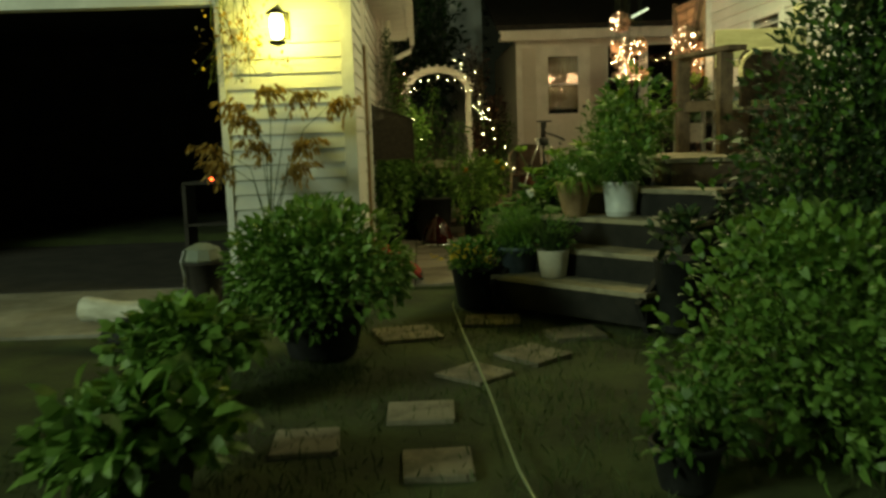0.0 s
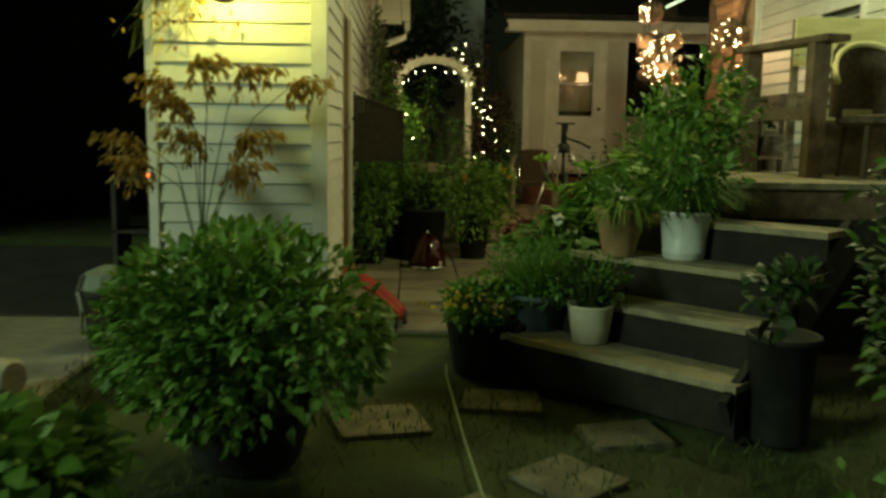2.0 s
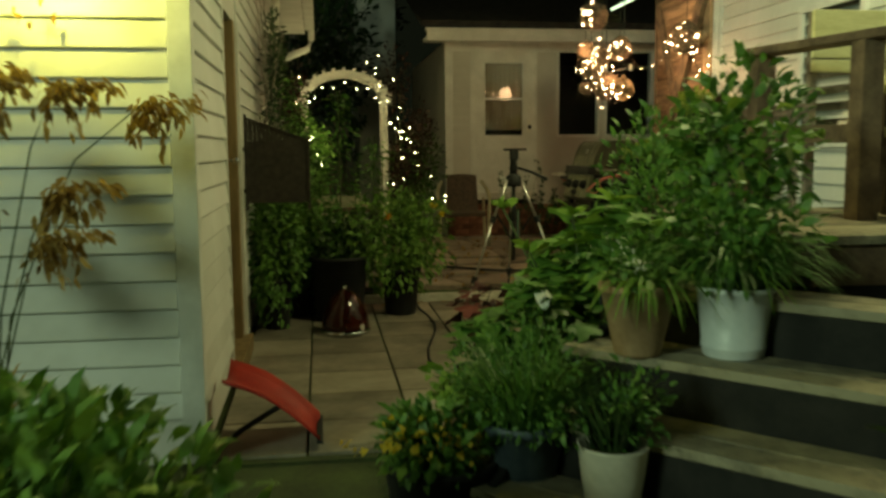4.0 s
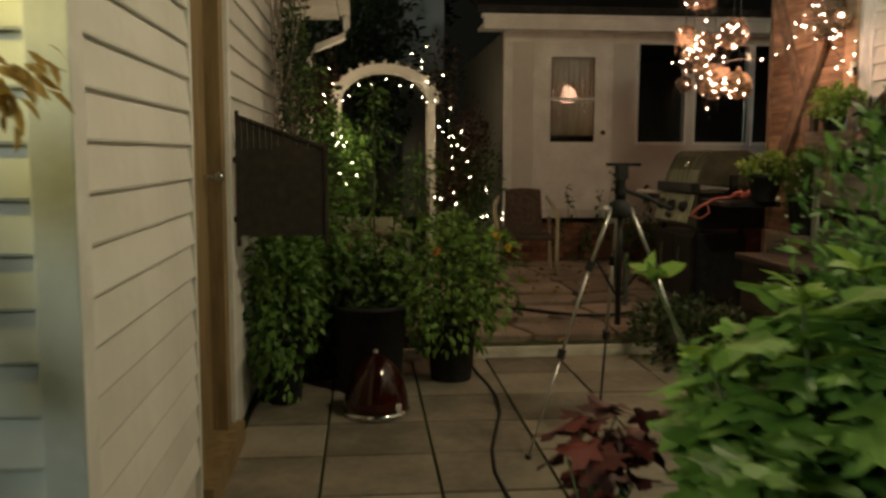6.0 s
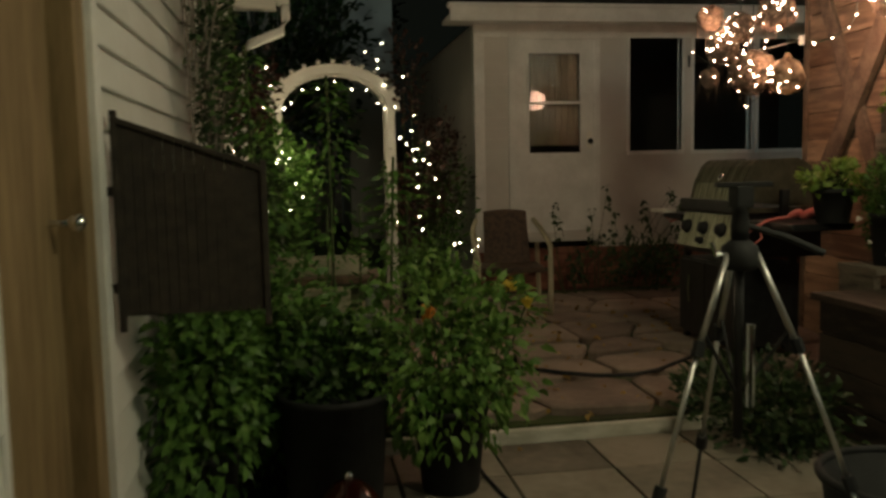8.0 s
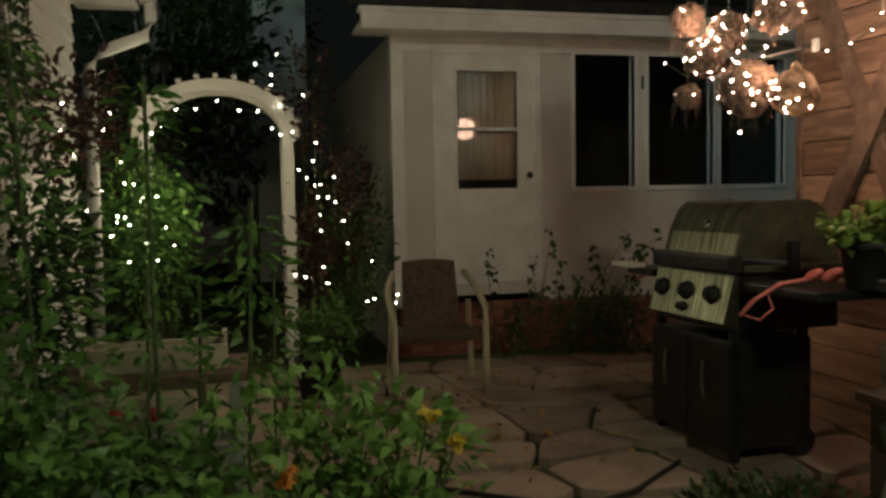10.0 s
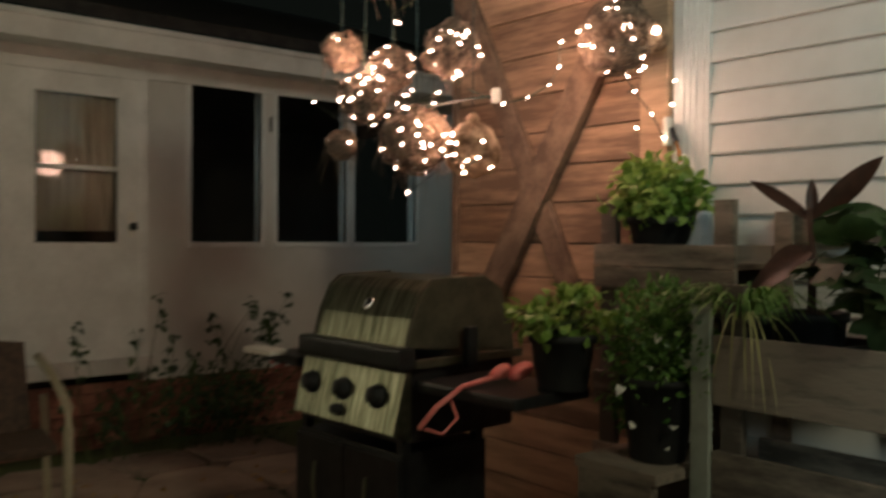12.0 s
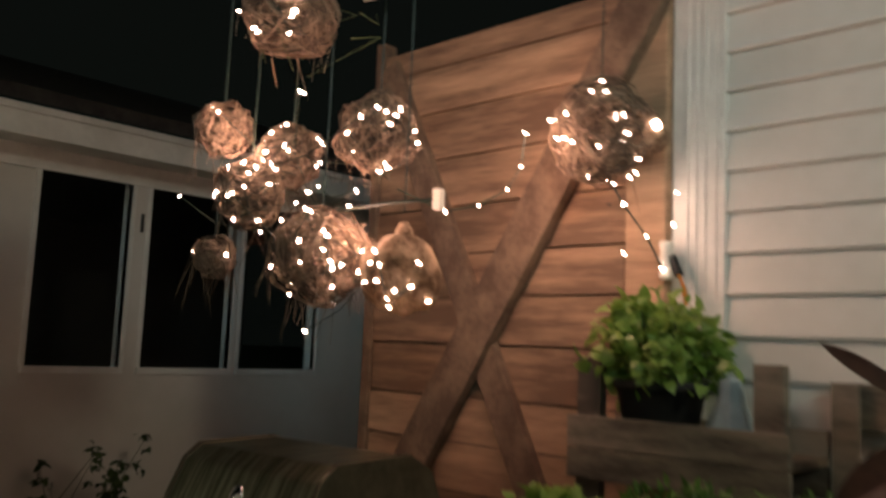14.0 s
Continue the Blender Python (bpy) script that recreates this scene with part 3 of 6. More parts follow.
setting("house_roof", beam(B(), (7.5, -3.5, 5.6), (7.5, 11, 5.6), 7.0, 0.15), ROOF, "dark house roof")
wh = setting("window_4", box(B(), HX - 0.03, HX + 0.02, 8.1, 8.98, 1.42, 1.48), TRIM, "white house window above the deck")
part("pane", box(B(), HX - 0.004, HX + 0.0, 8.16, 8.92, 1.48, 2.5), PANE, wh)
for y in (8.1, 8.92):
    part("frame_side", box(B(), HX - 0.03, HX + 0.01, y, y + 0.06, 1.48, 2.5), TRIM, wh, bevel=0.005)
part("frame_head", box(B(), HX - 0.03, HX + 0.01, 8.1, 8.98, 2.5, 2.56), TRIM, wh, bevel=0.005)
part("curtain", box(B(), HX + 0.003, HX + 0.012, 8.17, 8.91, 1.48, 2.5), CURTAIN, wh)

# neighbouring gable and dark trees behind the garden
nb = setting("backdrop_house", box(B(), 1.6, 2.45, 22, 26, 0, 6.5), PAINT_OLD, "dim neighbouring house wall")
part("roof", beam(B(), (2.0, 21.8, 6.6), (2.0, 26.2, 6.6), 1.6, 0.2), ROOF, nb)
setting("fence_backdrop", box(B(), -12, 12, 27, 27.2, 0, 2.2), WOODDARK, "dark fence at the end of the garden")


# ---- paving ----
def paving():
    top = setting("pavement", box(B(), 0.16, 4.4, 6.15, 10.16, -0.08, -0.004), SOIL, "square concrete pavers with dark joints")
    for i in range(8):
        for j in range(8):
            x, y = 0.07 + i * 0.53, 6.2 + j * 0.5
            if x > 4.3 or y > 10.0:
                continue
            bm = box(B(), max(0.165, x + 0.008), x + 0.524, y + 0.008, y + 0.492, -0.06, 0.008 + 0.006 * RNG.random())
            part("paver", bm, CONCRETE, top, bevel=0.007)


def flagstones():
    base = setting("patio", box(B(), 0.9, 4.55, 10.24, 14.1, 0.02, 0.085), SOIL, "uneven flagstone patio with soil joints")
    for v in base.data.vertices:
        v.co.z += ground_z(v.co.y) - 0.1 if v.co.y > 12 else 0
    nx, ny = 7, 8
    corner = [[(0.92 + i * 0.6 + (RNG.normal() * 0.1 if 0 < i < nx - 1 else 0), 10.3 + j * 0.54 + (RNG.normal() * 0.1 if 0 < j < ny - 1 else 0)) for i in range(nx)] for j in range(ny)]
    for j in range(ny - 1):
        for i in range(nx - 1):
            quad = [corner[j][i], corner[j][i + 1], corner[j + 1][i + 1], corner[j + 1][i]]
            cx, cy = sum(p[0] for p in quad) / 4, sum(p[1] for p in quad) / 4
            ring = []
            for p, q in zip(quad, quad[1:] + quad[:1]):
                for u in (0.12, 0.5, 0.88):
                    ring.append((p[0] + (q[0] - p[0]) * u + RNG.normal() * 0.014, p[1] + (q[1] - p[1]) * u + RNG.normal() * 0.014))
            ring = [(cx + (x - cx) * 0.94, cy + (y - cy) * 0.94) for x, y in ring]
            bm, k = B(), len(ring)
            z = ground_z(cy) + 0.006 * RNG.random()
            lo = [bm.verts.new((x, y, z - 0.05)) for x, y in ring]
            hi = [bm.verts.new((x, y, z + 0.004)) for x, y in ring]
            inn = [bm.verts.new((cx + (x - cx) * 0.95, cy + (y - cy) * 0.95, z + 0.014)) for x, y in ring]
            for q in range(k):
                bm.faces.new((lo[q], lo[(q + 1) % k], hi[(q + 1) % k], hi[q]))
                bm.faces.new((hi[q], hi[(q + 1) % k], inn[(q + 1) % k], inn[q]))
            bm.faces.new(inn)
            part("flagstone", bm, STONE, base)
    k = setting("kerb", beam(B(), (1.0, 10.14, 0.035), (4.0, 10.23, 0.035), 0.045, 0.1), BIRCH, "pale timber edging at the patio step", bevel=0.012)
    return k


def stepping_stones():
    for x, y, w, d, turn in ((0.71, 2.11, 0.29, 0.31, 2), (0.64, 2.78, 0.31, 0.3, -1), (0.13, 2.42, 0.3, 0.32, 4), (0.95, 3.41, 0.3, 0.34, 44), (1.32, 3.78, 0.32, 0.36, 40), (0.55, 4.45, 0.42, 0.42, 12), (1.16, 4.76, 0.4, 0.34, -6), (1.66, 4.28, 0.38, 0.3, 12)):
        bm = B()
        box(bm, -w / 2, w / 2, -d / 2, d / 2, -0.04, 0.018)
        for v in bm.verts:
            v.co.x += RNG.normal() * 0.008
            v.co.y += RNG.normal() * 0.008
        ob = part("stepping_stone", bm, STEPSTONE, None, "pale square concrete stepping stone in the lawn", bevel=0.012)
        ob.matrix_world = pose(x, y, -0.021, 0, 0, turn)
        tagged(ob, category="stone", group="stepping stones")


def lawn():
    n = 26000
    x, y = RNG.uniform(-1.2, 3.4, n), RNG.uniform(0.2, 6.1, n)
    keep = (np.sin(x * 5.1 + 1.3) + np.sin(y * 4.3 + x * 2) + RNG.normal(size=n) * 0.9 > -0.3) & ~((x > 0.3) & (x < 0.9) & (y > 4.7))
    x, y = x[keep], y[keep]
    p = np.stack((x, y, np.full(len(x), -0.025)), 1)
    w = RNG.normal(size=(len(x), 3)) * 0.55 + np.array((0, 0, 0.8))
    ob = part("grass", leaf_mesh("grass", p, w, 0.055, BLADE, aspect=0.1), BLADE)
    tagged(ob, "short thin dark lawn grass and moss", "grass", kind="stuff")
    n = 240
    p = np.stack((RNG.uniform(1.2, 4.3, n), RNG.uniform(9.9, 13.6, n), np.zeros(n)), 1)
    p[:, 2] = [ground_z(v) + 0.025 for v in p[:, 1]]
    w = RNG.normal(size=(n, 3)) * np.array((1, 1, 0.12))
    ob = part("fallen_leaves", leaf_mesh("fallen_leaves", p, w, 0.05, LEAFDRY, aspect=0.6), LEAFDRY)
    tagged(ob, "dry brown leaves scattered over the patio", "leaves", kind="stuff")


# ---- garage front ----
def wall_lantern():
    t = thing("wall_lantern", "glowing yellow wall lantern on the garage siding", "lamp", (-0.43, 6.155, 2.25))
    part("back_plate", box(B(), -0.06, 0.06, -0.012, 0.012, -0.1, 0.12), BLACKMETAL, t, bevel=0.006)
    part("arm", tube(B(), ((0, -0.01, 0.05), (0, -0.1, 0.14), (0, -0.2, 0.15), (0, -0.285, 0.1)), 0.01), BLACKMETAL, t, smooth=True)
    part("cap", lathe(B(), [(0.085, 0.065), (0.08, 0.08), (0.03, 0.115), (0.01, 0.125)], 16, (0, -0.285, 0)), BLACKMETAL, t, smooth=True)
    part("base", lathe(B(), [(0.02, -0.185), (0.06, -0.17), (0.07, -0.155), (0.068, -0.147), (0.01, -0.145)], 20, (0, -0.285, 0)), BLACKMETAL, t, "dark round base", smooth=True)
    ob = part("globe", lathe(B(), [(0.02, -0.13), (0.045, -0.115), (0.056, -0.03), (0.052, 0.035), (0.035, 0.062)], 16, (0, -0.285, 0)), LAMPGLASS, t, "glowing glass", smooth=True)
    ob.visible_shadow = False
    v = thing("dry_vine", "thin dry vine hanging beside the wall lantern", "plant", (-0.78, 6.13, 2.1))
    bm = B()
    for k in range(14):
        x = RNG.normal() * 0.12
        tube(bm, ((x, 0, 0.45), (x + RNG.normal() * 0.05, -0.03, 0.2), (x + RNG.normal() * 0.08, -0.04, 0.0), (x + RNG.normal() * 0.1, -0.03, -0.15 - 0.2 * RNG.random())), 0.004, 0.002, 4)
    tagged(part("twigwork", bm, STEM, v), kind="stuff")
    p = RNG.normal(size=(170, 3)) * np.array((0.15, 0.02, 0.17)) + np.array((0, -0.05, 0.08))
    tagged(part("foliage", leaf_mesh("foliage", p, RNG.normal(size=(170, 3)) - np.array((0, 0, 1)), 0.045, LEAFDRY), LEAFDRY, v), kind="stuff")


def plume_plant():
    t = thing("dried_plume_plant", "tall dried stalks with brown feathery plumes", "plant", (-0.55, 5.55, 0.0))
    heads = ((-0.38, 0.1, 1.28), (-0.2, 0.15, 1.62), (0.02, 0.1, 1.72), (0.27, 0.15, 1.68), (0.56, 0.28, 1.62), (0.3, 0.0, 1.3), (0.0, 0.05, 1.3), (-0.3, 0.0, 1.15), (0.22, 0.05, 1.12), (-0.1, 0.1, 1.5))
    for hx, hy, hz in heads:
        part("stalk", tube(B(), ((0, 0, 0), (0.04 + hx * 0.08, hy * 0.2, hz * 0.5), (0.06 + hx * 0.45, hy * 0.6, hz * 0.86), (hx, hy, hz)), 0.005, 0.0025, 5), STEM, t)
        n = 150
        lean = 1.0 if hx > 0 else -1.0
        u, k = RNG.random(n), RNG.integers(0, 4, n)
        reach = np.array((0.2, 0.13, 0.06, -0.05))[k]
        fall = np.array((0.05, 0.13, 0.18, 0.13))[k]
        p = np.stack((hx + lean * reach * u + RNG.normal(size=n) * 0.016, hy + RNG.normal(size=n) * 0.03, hz + 0.05 * u * (k < 2) - fall * u ** 1.6 + RNG.normal(size=n) * 0.014), 1)
        w = np.stack((lean * reach * 2.5 + RNG.normal(size=n) * 0.25, RNG.normal(size=n) * 0.3, -0.35 - fall * 3 * u), 1)
        tagged(part("plume", leaf_mesh("plume", p, w, 0.062, LEAFDRY, aspect=0.3), LEAFDRY, t, "brown seed plume"), kind="stuff")
    bl = blades("dry_leaf", 16, (0, 0, 0.05), 1.0, 0.35, LEAFDRY, 0.012, 0.5)
    tagged(part("dry_leafage", bl, LEAFDRY, t), kind="stuff")


def left_pots():
    pot_plant((0.04, 3.95, 0), "large round bushy green plant in a wide black tub", 0.27, 0.27, leaves=5600, size=0.066, crown_r=(0.5, 0.47, 0.37), rise=0.26, leaf=LEAFMID, name="bush_in_tub", clumps=38, aspect=0.45, skirt=0.1)
    pot_plant((-0.53, 2.94, 0), "leafy green plant in a black nursery pot on the lawn", 0.19, 0.23, leaves=800, size=0.1, aspect=0.55, leaf=LEAFMID, crown_r=(0.32, 0.3, 0.15), rise=0.12, clumps=20)
    pot_plant((-0.36, 1.74, 0), "low leafy plant in a black pot", 0.2, 0.24, leaves=900, size=0.1, aspect=0.55, leaf=LEAFMID, crown_r=(0.35, 0.32, 0.14), rise=0.06, clumps=20)
    t = thing("log", "short cut birch log lying on a dark sack", "log", (-1.37, 4.5, 0.2), -20)
    bm = B()
    tube(bm, [(-0.3 + 0.1 * k, 0.006 * math.sin(k * 2), 0.05 * math.cos(k) * 0.2) for k in range(7)], 0.085, 0.08, 14)
    part("bark", bm, BIRCH, t, smooth=True)
    part("cut_end", lathe(B(), [(0.07, 0), (0.072, 0.01), (0.01, 0.012)], 16, (0, 0, 0)), WOODGREY, t).matrix_local = pose(0.3, 0, 0, 0, 90, 0)
    sk = thing("sack", "crumpled dark plastic sack under the log", "bag", (-1.27, 4.42, 0.0))
    bm = B()
    ball(bm, (0, 0, 0.07), 0.2, 16)
    for v in bm.verts:
        v.co.z = max(0.0, 0.02 + v.co.z * 0.55 + 0.03 * noise.noise(v.co * 9))
        v.co.x *= 1.0 + 0.25 * noise.noise(v.co * 6)
    part("body", bm, BLACKPLASTIC, sk)
    b = thing("storage_tub", "grey plastic tub with a reflective strap by the garage", "tub", (-1.12, 5.75, 0.0), 8)
    part("body", pot_mesh(0.15, 0.36, 0.85), INSIDE, b, smooth=True)
    part("cover", lathe(B(), [(0.158, 0.36), (0.17, 0.375), (0.14, 0.46), (0.05, 0.5), (0.02, 0.49)], 11), GREYPAINT, b)
    part("strap", tube(B(), ((-0.13, -0.08, 0.46), (-0.16, -0.1, 0.36), (-0.14, -0.1, 0.25), (-0.15, -0.08, 0.1)), 0.012), CHROME, b, "shiny strap")
    r = thing("battery_charger", "small black charger with a glowing red light", "charger", (-1.6, 8.2, 0.887))
    part("body", box(B(), -0.07, 0.07, -0.06, 0.06, 0.0, 0.05), BLACKPLASTIC, r, bevel=0.008)
    part("indicator_light", ball(B(), (0.02, -0.065, 0.03), 0.018, 10), REDLED, r, "glowing red indicator")
    s = thing("garage_shelf", "shelf unit deep in the garage, coloured dark for the shade", "shelf", (-2.4, 8.3, 0.012))
    for z in (0.4, 0.85):
        part("shelf", box(B(), 0.5, 1.1, -0.2, 0.2, z, z + 0.025), INSIDE, s, bevel=0.004)
    for x in (0.5, 1.06):
        part("upright", box(B(), x, x + 0.04, -0.2, 0.2, 0, 0.86), INSIDE, s)


def red_scoop():
    t = thing("snow_shovel", "red plastic shovel blade leaning on the garage corner", "shovel", (0.28, 6.42, 0.02), 0)
    bm = B()
    rows = []
    for i in range(8):
        u = i / 7
        rows.append([bm.verts.new((-0.06 + 0.44 * u, -0.2 + 0.4 * v / 6, 0.36 - 0.3 * u + 0.05 * math.sin(u * 3.1) - 0.05 * (1 - ((v - 3) / 3) ** 2))) for v in range(7)])
    for a, b in zip(rows, rows[1:]):
        for k in range(6):
            bm.faces.new((a[k], a[k + 1], b[k + 1], b[k]))
    ex = bmesh.ops.extrude_face_region(bm, geom=list(bm.faces))
    for v in [g for g in ex["geom"] if isinstance(g, bmesh.types.BMVert)]:
        v.co.z -= 0.014
    part("blade", bm, REDPLASTIC, t, smooth=True)
    part("edge", beam(B(), (0.38, -0.2, 0.035), (0.38, 0.2, 0.035), 0.03, 0.012), BLACKPLASTIC, t)
    part("shaft", tube(B(), ((0.2, 0.0, 0.17), (0.0, 0.0, 0.05), (-0.04, 0.0, 0.015)), 0.014), BLACKPLASTIC, t)


# ---- stairs and deck ----
def stairs():
    st = setting("stairs", beam(B(), (1.75, 5.55, 0.0), (2.6, 4.64, 0.0), 0.03, 0.3), WOODDARK, "broad weathered wooden steps up to the deck")
    d = Vector((0.68, -0.73, 0))
    nrm = Vector((0.73, 0.68, 0))
    start = Vector((1.41, 4.81, 0))
    for k, z in enumerate((0.265, 0.46, 0.66, 0.865)):
        o = start + nrm * (0.3 * k) - d * 0.35
        for b in range(2):
            c = o + nrm * (0.075 + 0.15 * b)
            part("tread_board", beam(B(), c + Vector((0, 0, z - 0.018)), c + d * 1.34 + Vector((0, 0, z - 0.018)), 0.142, 0.036), DECKWOOD, st, bevel=0.006)
        c = o + nrm * 0.02
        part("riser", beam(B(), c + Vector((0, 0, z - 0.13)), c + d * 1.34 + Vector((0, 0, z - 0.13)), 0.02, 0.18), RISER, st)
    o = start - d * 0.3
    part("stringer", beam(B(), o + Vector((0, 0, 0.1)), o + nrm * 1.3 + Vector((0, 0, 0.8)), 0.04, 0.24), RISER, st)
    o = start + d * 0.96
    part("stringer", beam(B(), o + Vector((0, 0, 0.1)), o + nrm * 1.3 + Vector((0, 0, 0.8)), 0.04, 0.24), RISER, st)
    dk = setting("deck", box(B(), 2.65, 4.6, 5.45, 7.0, 0.86, 1.03), WOODDARK, "weathered wooden deck", bevel=0.004)
    for k in range(11):
        y = 5.42 + k * 0.14
        part("deck_board", box(B(), 2.6, 4.61, y, y + 0.132, 1.032, 1.07), DECKWOOD, dk, bevel=0.005)
    for x, y in ((2.72, 6.9), (2.72, 5.55), (4.5, 5.55)):
        part("deck_post", box(B(), x - 0.05, x + 0.05, y - 0.05, y + 0.05, 0.0, 0.86), WOODDARK, dk)
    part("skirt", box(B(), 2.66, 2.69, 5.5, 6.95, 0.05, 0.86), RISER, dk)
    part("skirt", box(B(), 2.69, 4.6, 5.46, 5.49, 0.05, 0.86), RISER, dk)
    r = thing("railing", "dark weathered deck railing with a broad cap rail", "railing", (0, 0, 1.07))
    for x, y in ((3.3, 6.12), (3.18, 6.9)):
        part("post", box(B(), x - 0.055, x + 0.055, y - 0.055, y + 0.055, 0, 0.86), WOODDARK, r, bevel=0.006)
    part("cap_rail", beam(B(), (3.36, 5.98, 0.885), (3.15, 6.98, 0.885), 0.17, 0.045), WOODDARK, r, bevel=0.008)
    part("lower_rail", beam(B(), (3.3, 6.12, 0.42), (3.18, 6.9, 0.42), 0.04, 0.09), WOODDARK, r)


def deck_things():
    p = thing("deck_bench", "tall pale painted wooden bench on the deck, coloured with yellow lamp light", "bench", (3.85, 6.9, 1.07))
    part("back_board", box(B(), -0.36, 0.5, 0.0, 0.03, 0.86, 1.13), LAMPYELLOW, p, bevel=0.006)
    part("back_board", box(B(), -0.36, 0.5, 0.0, 0.028, 0.78, 0.85), LAMPYELLOW, p, bevel=0.006)
    for x in (-0.36, 0.45):
        part("leg", box(B(), x, x + 0.05, 0.03, 0.07, 0, 1.12), WOODGREY, p, bevel=0.004)
    part("seat", box(B(), -0.36, 0.5, -0.4, 0.0, 0.38, 0.46), LAMPYELLOW, p, bevel=0.006)
    part("seat_front", box(B(), -0.36, 0.5, -0.42, -0.4, 0.0, 0.38), WOODDARK, p)
    c = thing("rattan_chair", "round-backed brown rattan chair on the deck", "chair", (3.78, 6.2, 1.07), 0)
    bm = B()
    lathe(bm, [(0.24, 0.34), (0.27, 0.36), (0.27, 0.4), (0.02, 0.42)], 20)
    part("seat", bm, RATTAN, c)
    bm = B()
    rows = []
    for i in range(9):
        z = 0.4 + 0.5 * i / 8
        half = math.radians(88) * math.sqrt(max(0.06, 1 - (i / 8.6) ** 3))
        rows.append([bm.verts.new((0.29 * math.sin(half * (k / 8 - 1)), 0.05 - 0.29 * math.cos(half * (k / 8 - 1)) * -1 - 0.02, z)) for k in range(17)])
    for a, b in zip(rows, rows[1:]):
        for k in range(16):
            bm.faces.new((a[k], a[k + 1], b[k + 1], b[k]))
    ex = bmesh.ops.extrude_face_region(bm, geom=list(bm.faces))
    for v in [g for g in ex["geom"] if isinstance(g, bmesh.types.BMVert)]:
        v.co.y += 0.025
    part("backrest", bm, RATTAN, c)
    part("rim", tube(B(), [(0.3 * math.cos(a), 0.3 * math.sin(a) * 0.9, 0.9 - 0.28 * (1 - math.sin(a))) for a in [math.pi * k / 14 for k in range(15)]], 0.02, seg=8), LAMPYELLOW, c, "pale cane rim", smooth=True)
    for a in (0.8, 2.3, 3.9, 5.5):
        part("leg", tube(B(), ((0.22 * math.cos(a), 0.22 * math.sin(a), 0.36), (0.25 * math.cos(a), 0.25 * math.sin(a), 0)), 0.018), RATTAN, c)
    l = thing("house_sconce", "small pale unlit lamp on the house wall", "lamp", (4.58, 7.6, 2.42))
    part("shade", lathe(B(), [(0.05, -0.09), (0.055, -0.08), (0.055, 0.08), (0.02, 0.1)], 16), LAMPYELLOW, l, smooth=True)
    part("bracket", box(B(), 0.0, 0.06, -0.03, 0.03, -0.04, 0.04), BLACKMETAL, l, bevel=0.005)


def stair_pots():
    pot_plant((1.1, 5.25, 0), "black tub of yellow-flowered bedding plants", 0.21, 0.32, leaves=650, size=0.06, crown_r=(0.24, 0.22, 0.1), rise=0.06, clumps=12, leaf=LEAF, name="flower_tub")
    y = thing("marigolds", "small yellow flowers above the black tub", "flowers", (1.02, 5.18, 0.42))
    p = RNG.normal(size=(90, 3)) * np.array((0.1, 0.07, 0.03))
    tagged(part("blossom", leaf_mesh("blossom", p, RNG.normal(size=(90, 3)), 0.03, FLOWERY, aspect=0.8), FLOWERY, y), kind="stuff")
    tagged(part("stalkwork", stems(B(), (0, 0, -0.1), [tuple(q) for q in p[::8]], 0.003), STEM, y), kind="stuff")
    bp = thing("blue_pot_plant", "fine-leaved bushy green herb in a slate blue pot", "plant", (1.4, 5.2, 0.22))
    part("pot", pot_mesh(0.15, 0.24, 0.75), BLUEPOT, bp, smooth=True)
    tagged(part("foliage", blades("foliage", 420, (0, 0, 0.2), 0.36, 0.3, LEAF, 0.006, 0.25, base_r=0.12), LEAF, bp), kind="stuff")
    q, w = crown(1500, (0, 0, 0.38), (0.25, 0.24, 0.2), 20)
    tagged(part("fine_leafage", leaf_mesh("fine_leafage", q, w, 0.03, LEAF, aspect=0.3), LEAF, bp), kind="stuff")
    part("soil", lathe(B(), [(0.13, 0.18), (0.125, 0.2), (0.01, 0.205)], 16), SOIL, bp)
    st = thing("pot_stand", "small dark wooden stand under a flower pot", "stand", (1.4, 5.2, 0.0))
    part("top", box(B(), -0.16, 0.16, -0.16, 0.16, 0.19, 0.22), WOODDARK, st, bevel=0.004)
    for sx in (-0.14, 0.14):
        for sy in (-0.14, 0.14):
            part("leg", box(B(), sx - 0.015, sx + 0.015, sy - 0.015, sy + 0.015, 0, 0.19), WOODDARK, st)
    wp = thing("white_pot_plant", "feathery dark green plant in a cream glazed pot on the step", "plant", (1.62, 4.88, 0.265))
    part("pot", lathe(B(), [(0.08, 0), (0.092, 0.01), (0.105, 0.1), (0.116, 0.19), (0.12, 0.2), (0.108, 0.2), (0.1, 0.17), (0.01, 0.17)], 24), WHITEPOT, wp, smooth=True)
    tagged(part("foliage", blades("foliage", 260, (0, 0, 0.15), 0.3, 0.2, LEAFDARK, 0.005, 0.2, base_r=0.07), LEAFDARK, wp), kind="stuff")
    q, w = crown(420, (0, 0, 0.32), (0.19, 0.18, 0.16), 9)
    tagged(part("leafage", leaf_mesh("leafage", q, w, 0.035, LEAF), LEAF, wp), kind="stuff")
    tp = thing("terracotta_pot_plant", "striped trailing spider plant in a tan clay pot", "plant", (1.85, 5.28, 0.66), 0)
    part("pot", pot_mesh(0.14, 0.27, 0.62), TERRA, tp, smooth=True)
    tagged(part("foliage", blades("foliage", 90, (0.02, -0.02, 0.24), 0.26, 0.3, LEAFLIGHT, 0.009, 1.3, base_r=0.08), LEAFLIGHT, tp), kind="stuff")
    q, w = crown(160, (0, 0, 0.34), (0.17, 0.17, 0.1), 8)
    tagged(part("leafage", leaf_mesh("leafage", q, w, 0.05, LEAF), LEAF, tp), kind="stuff")
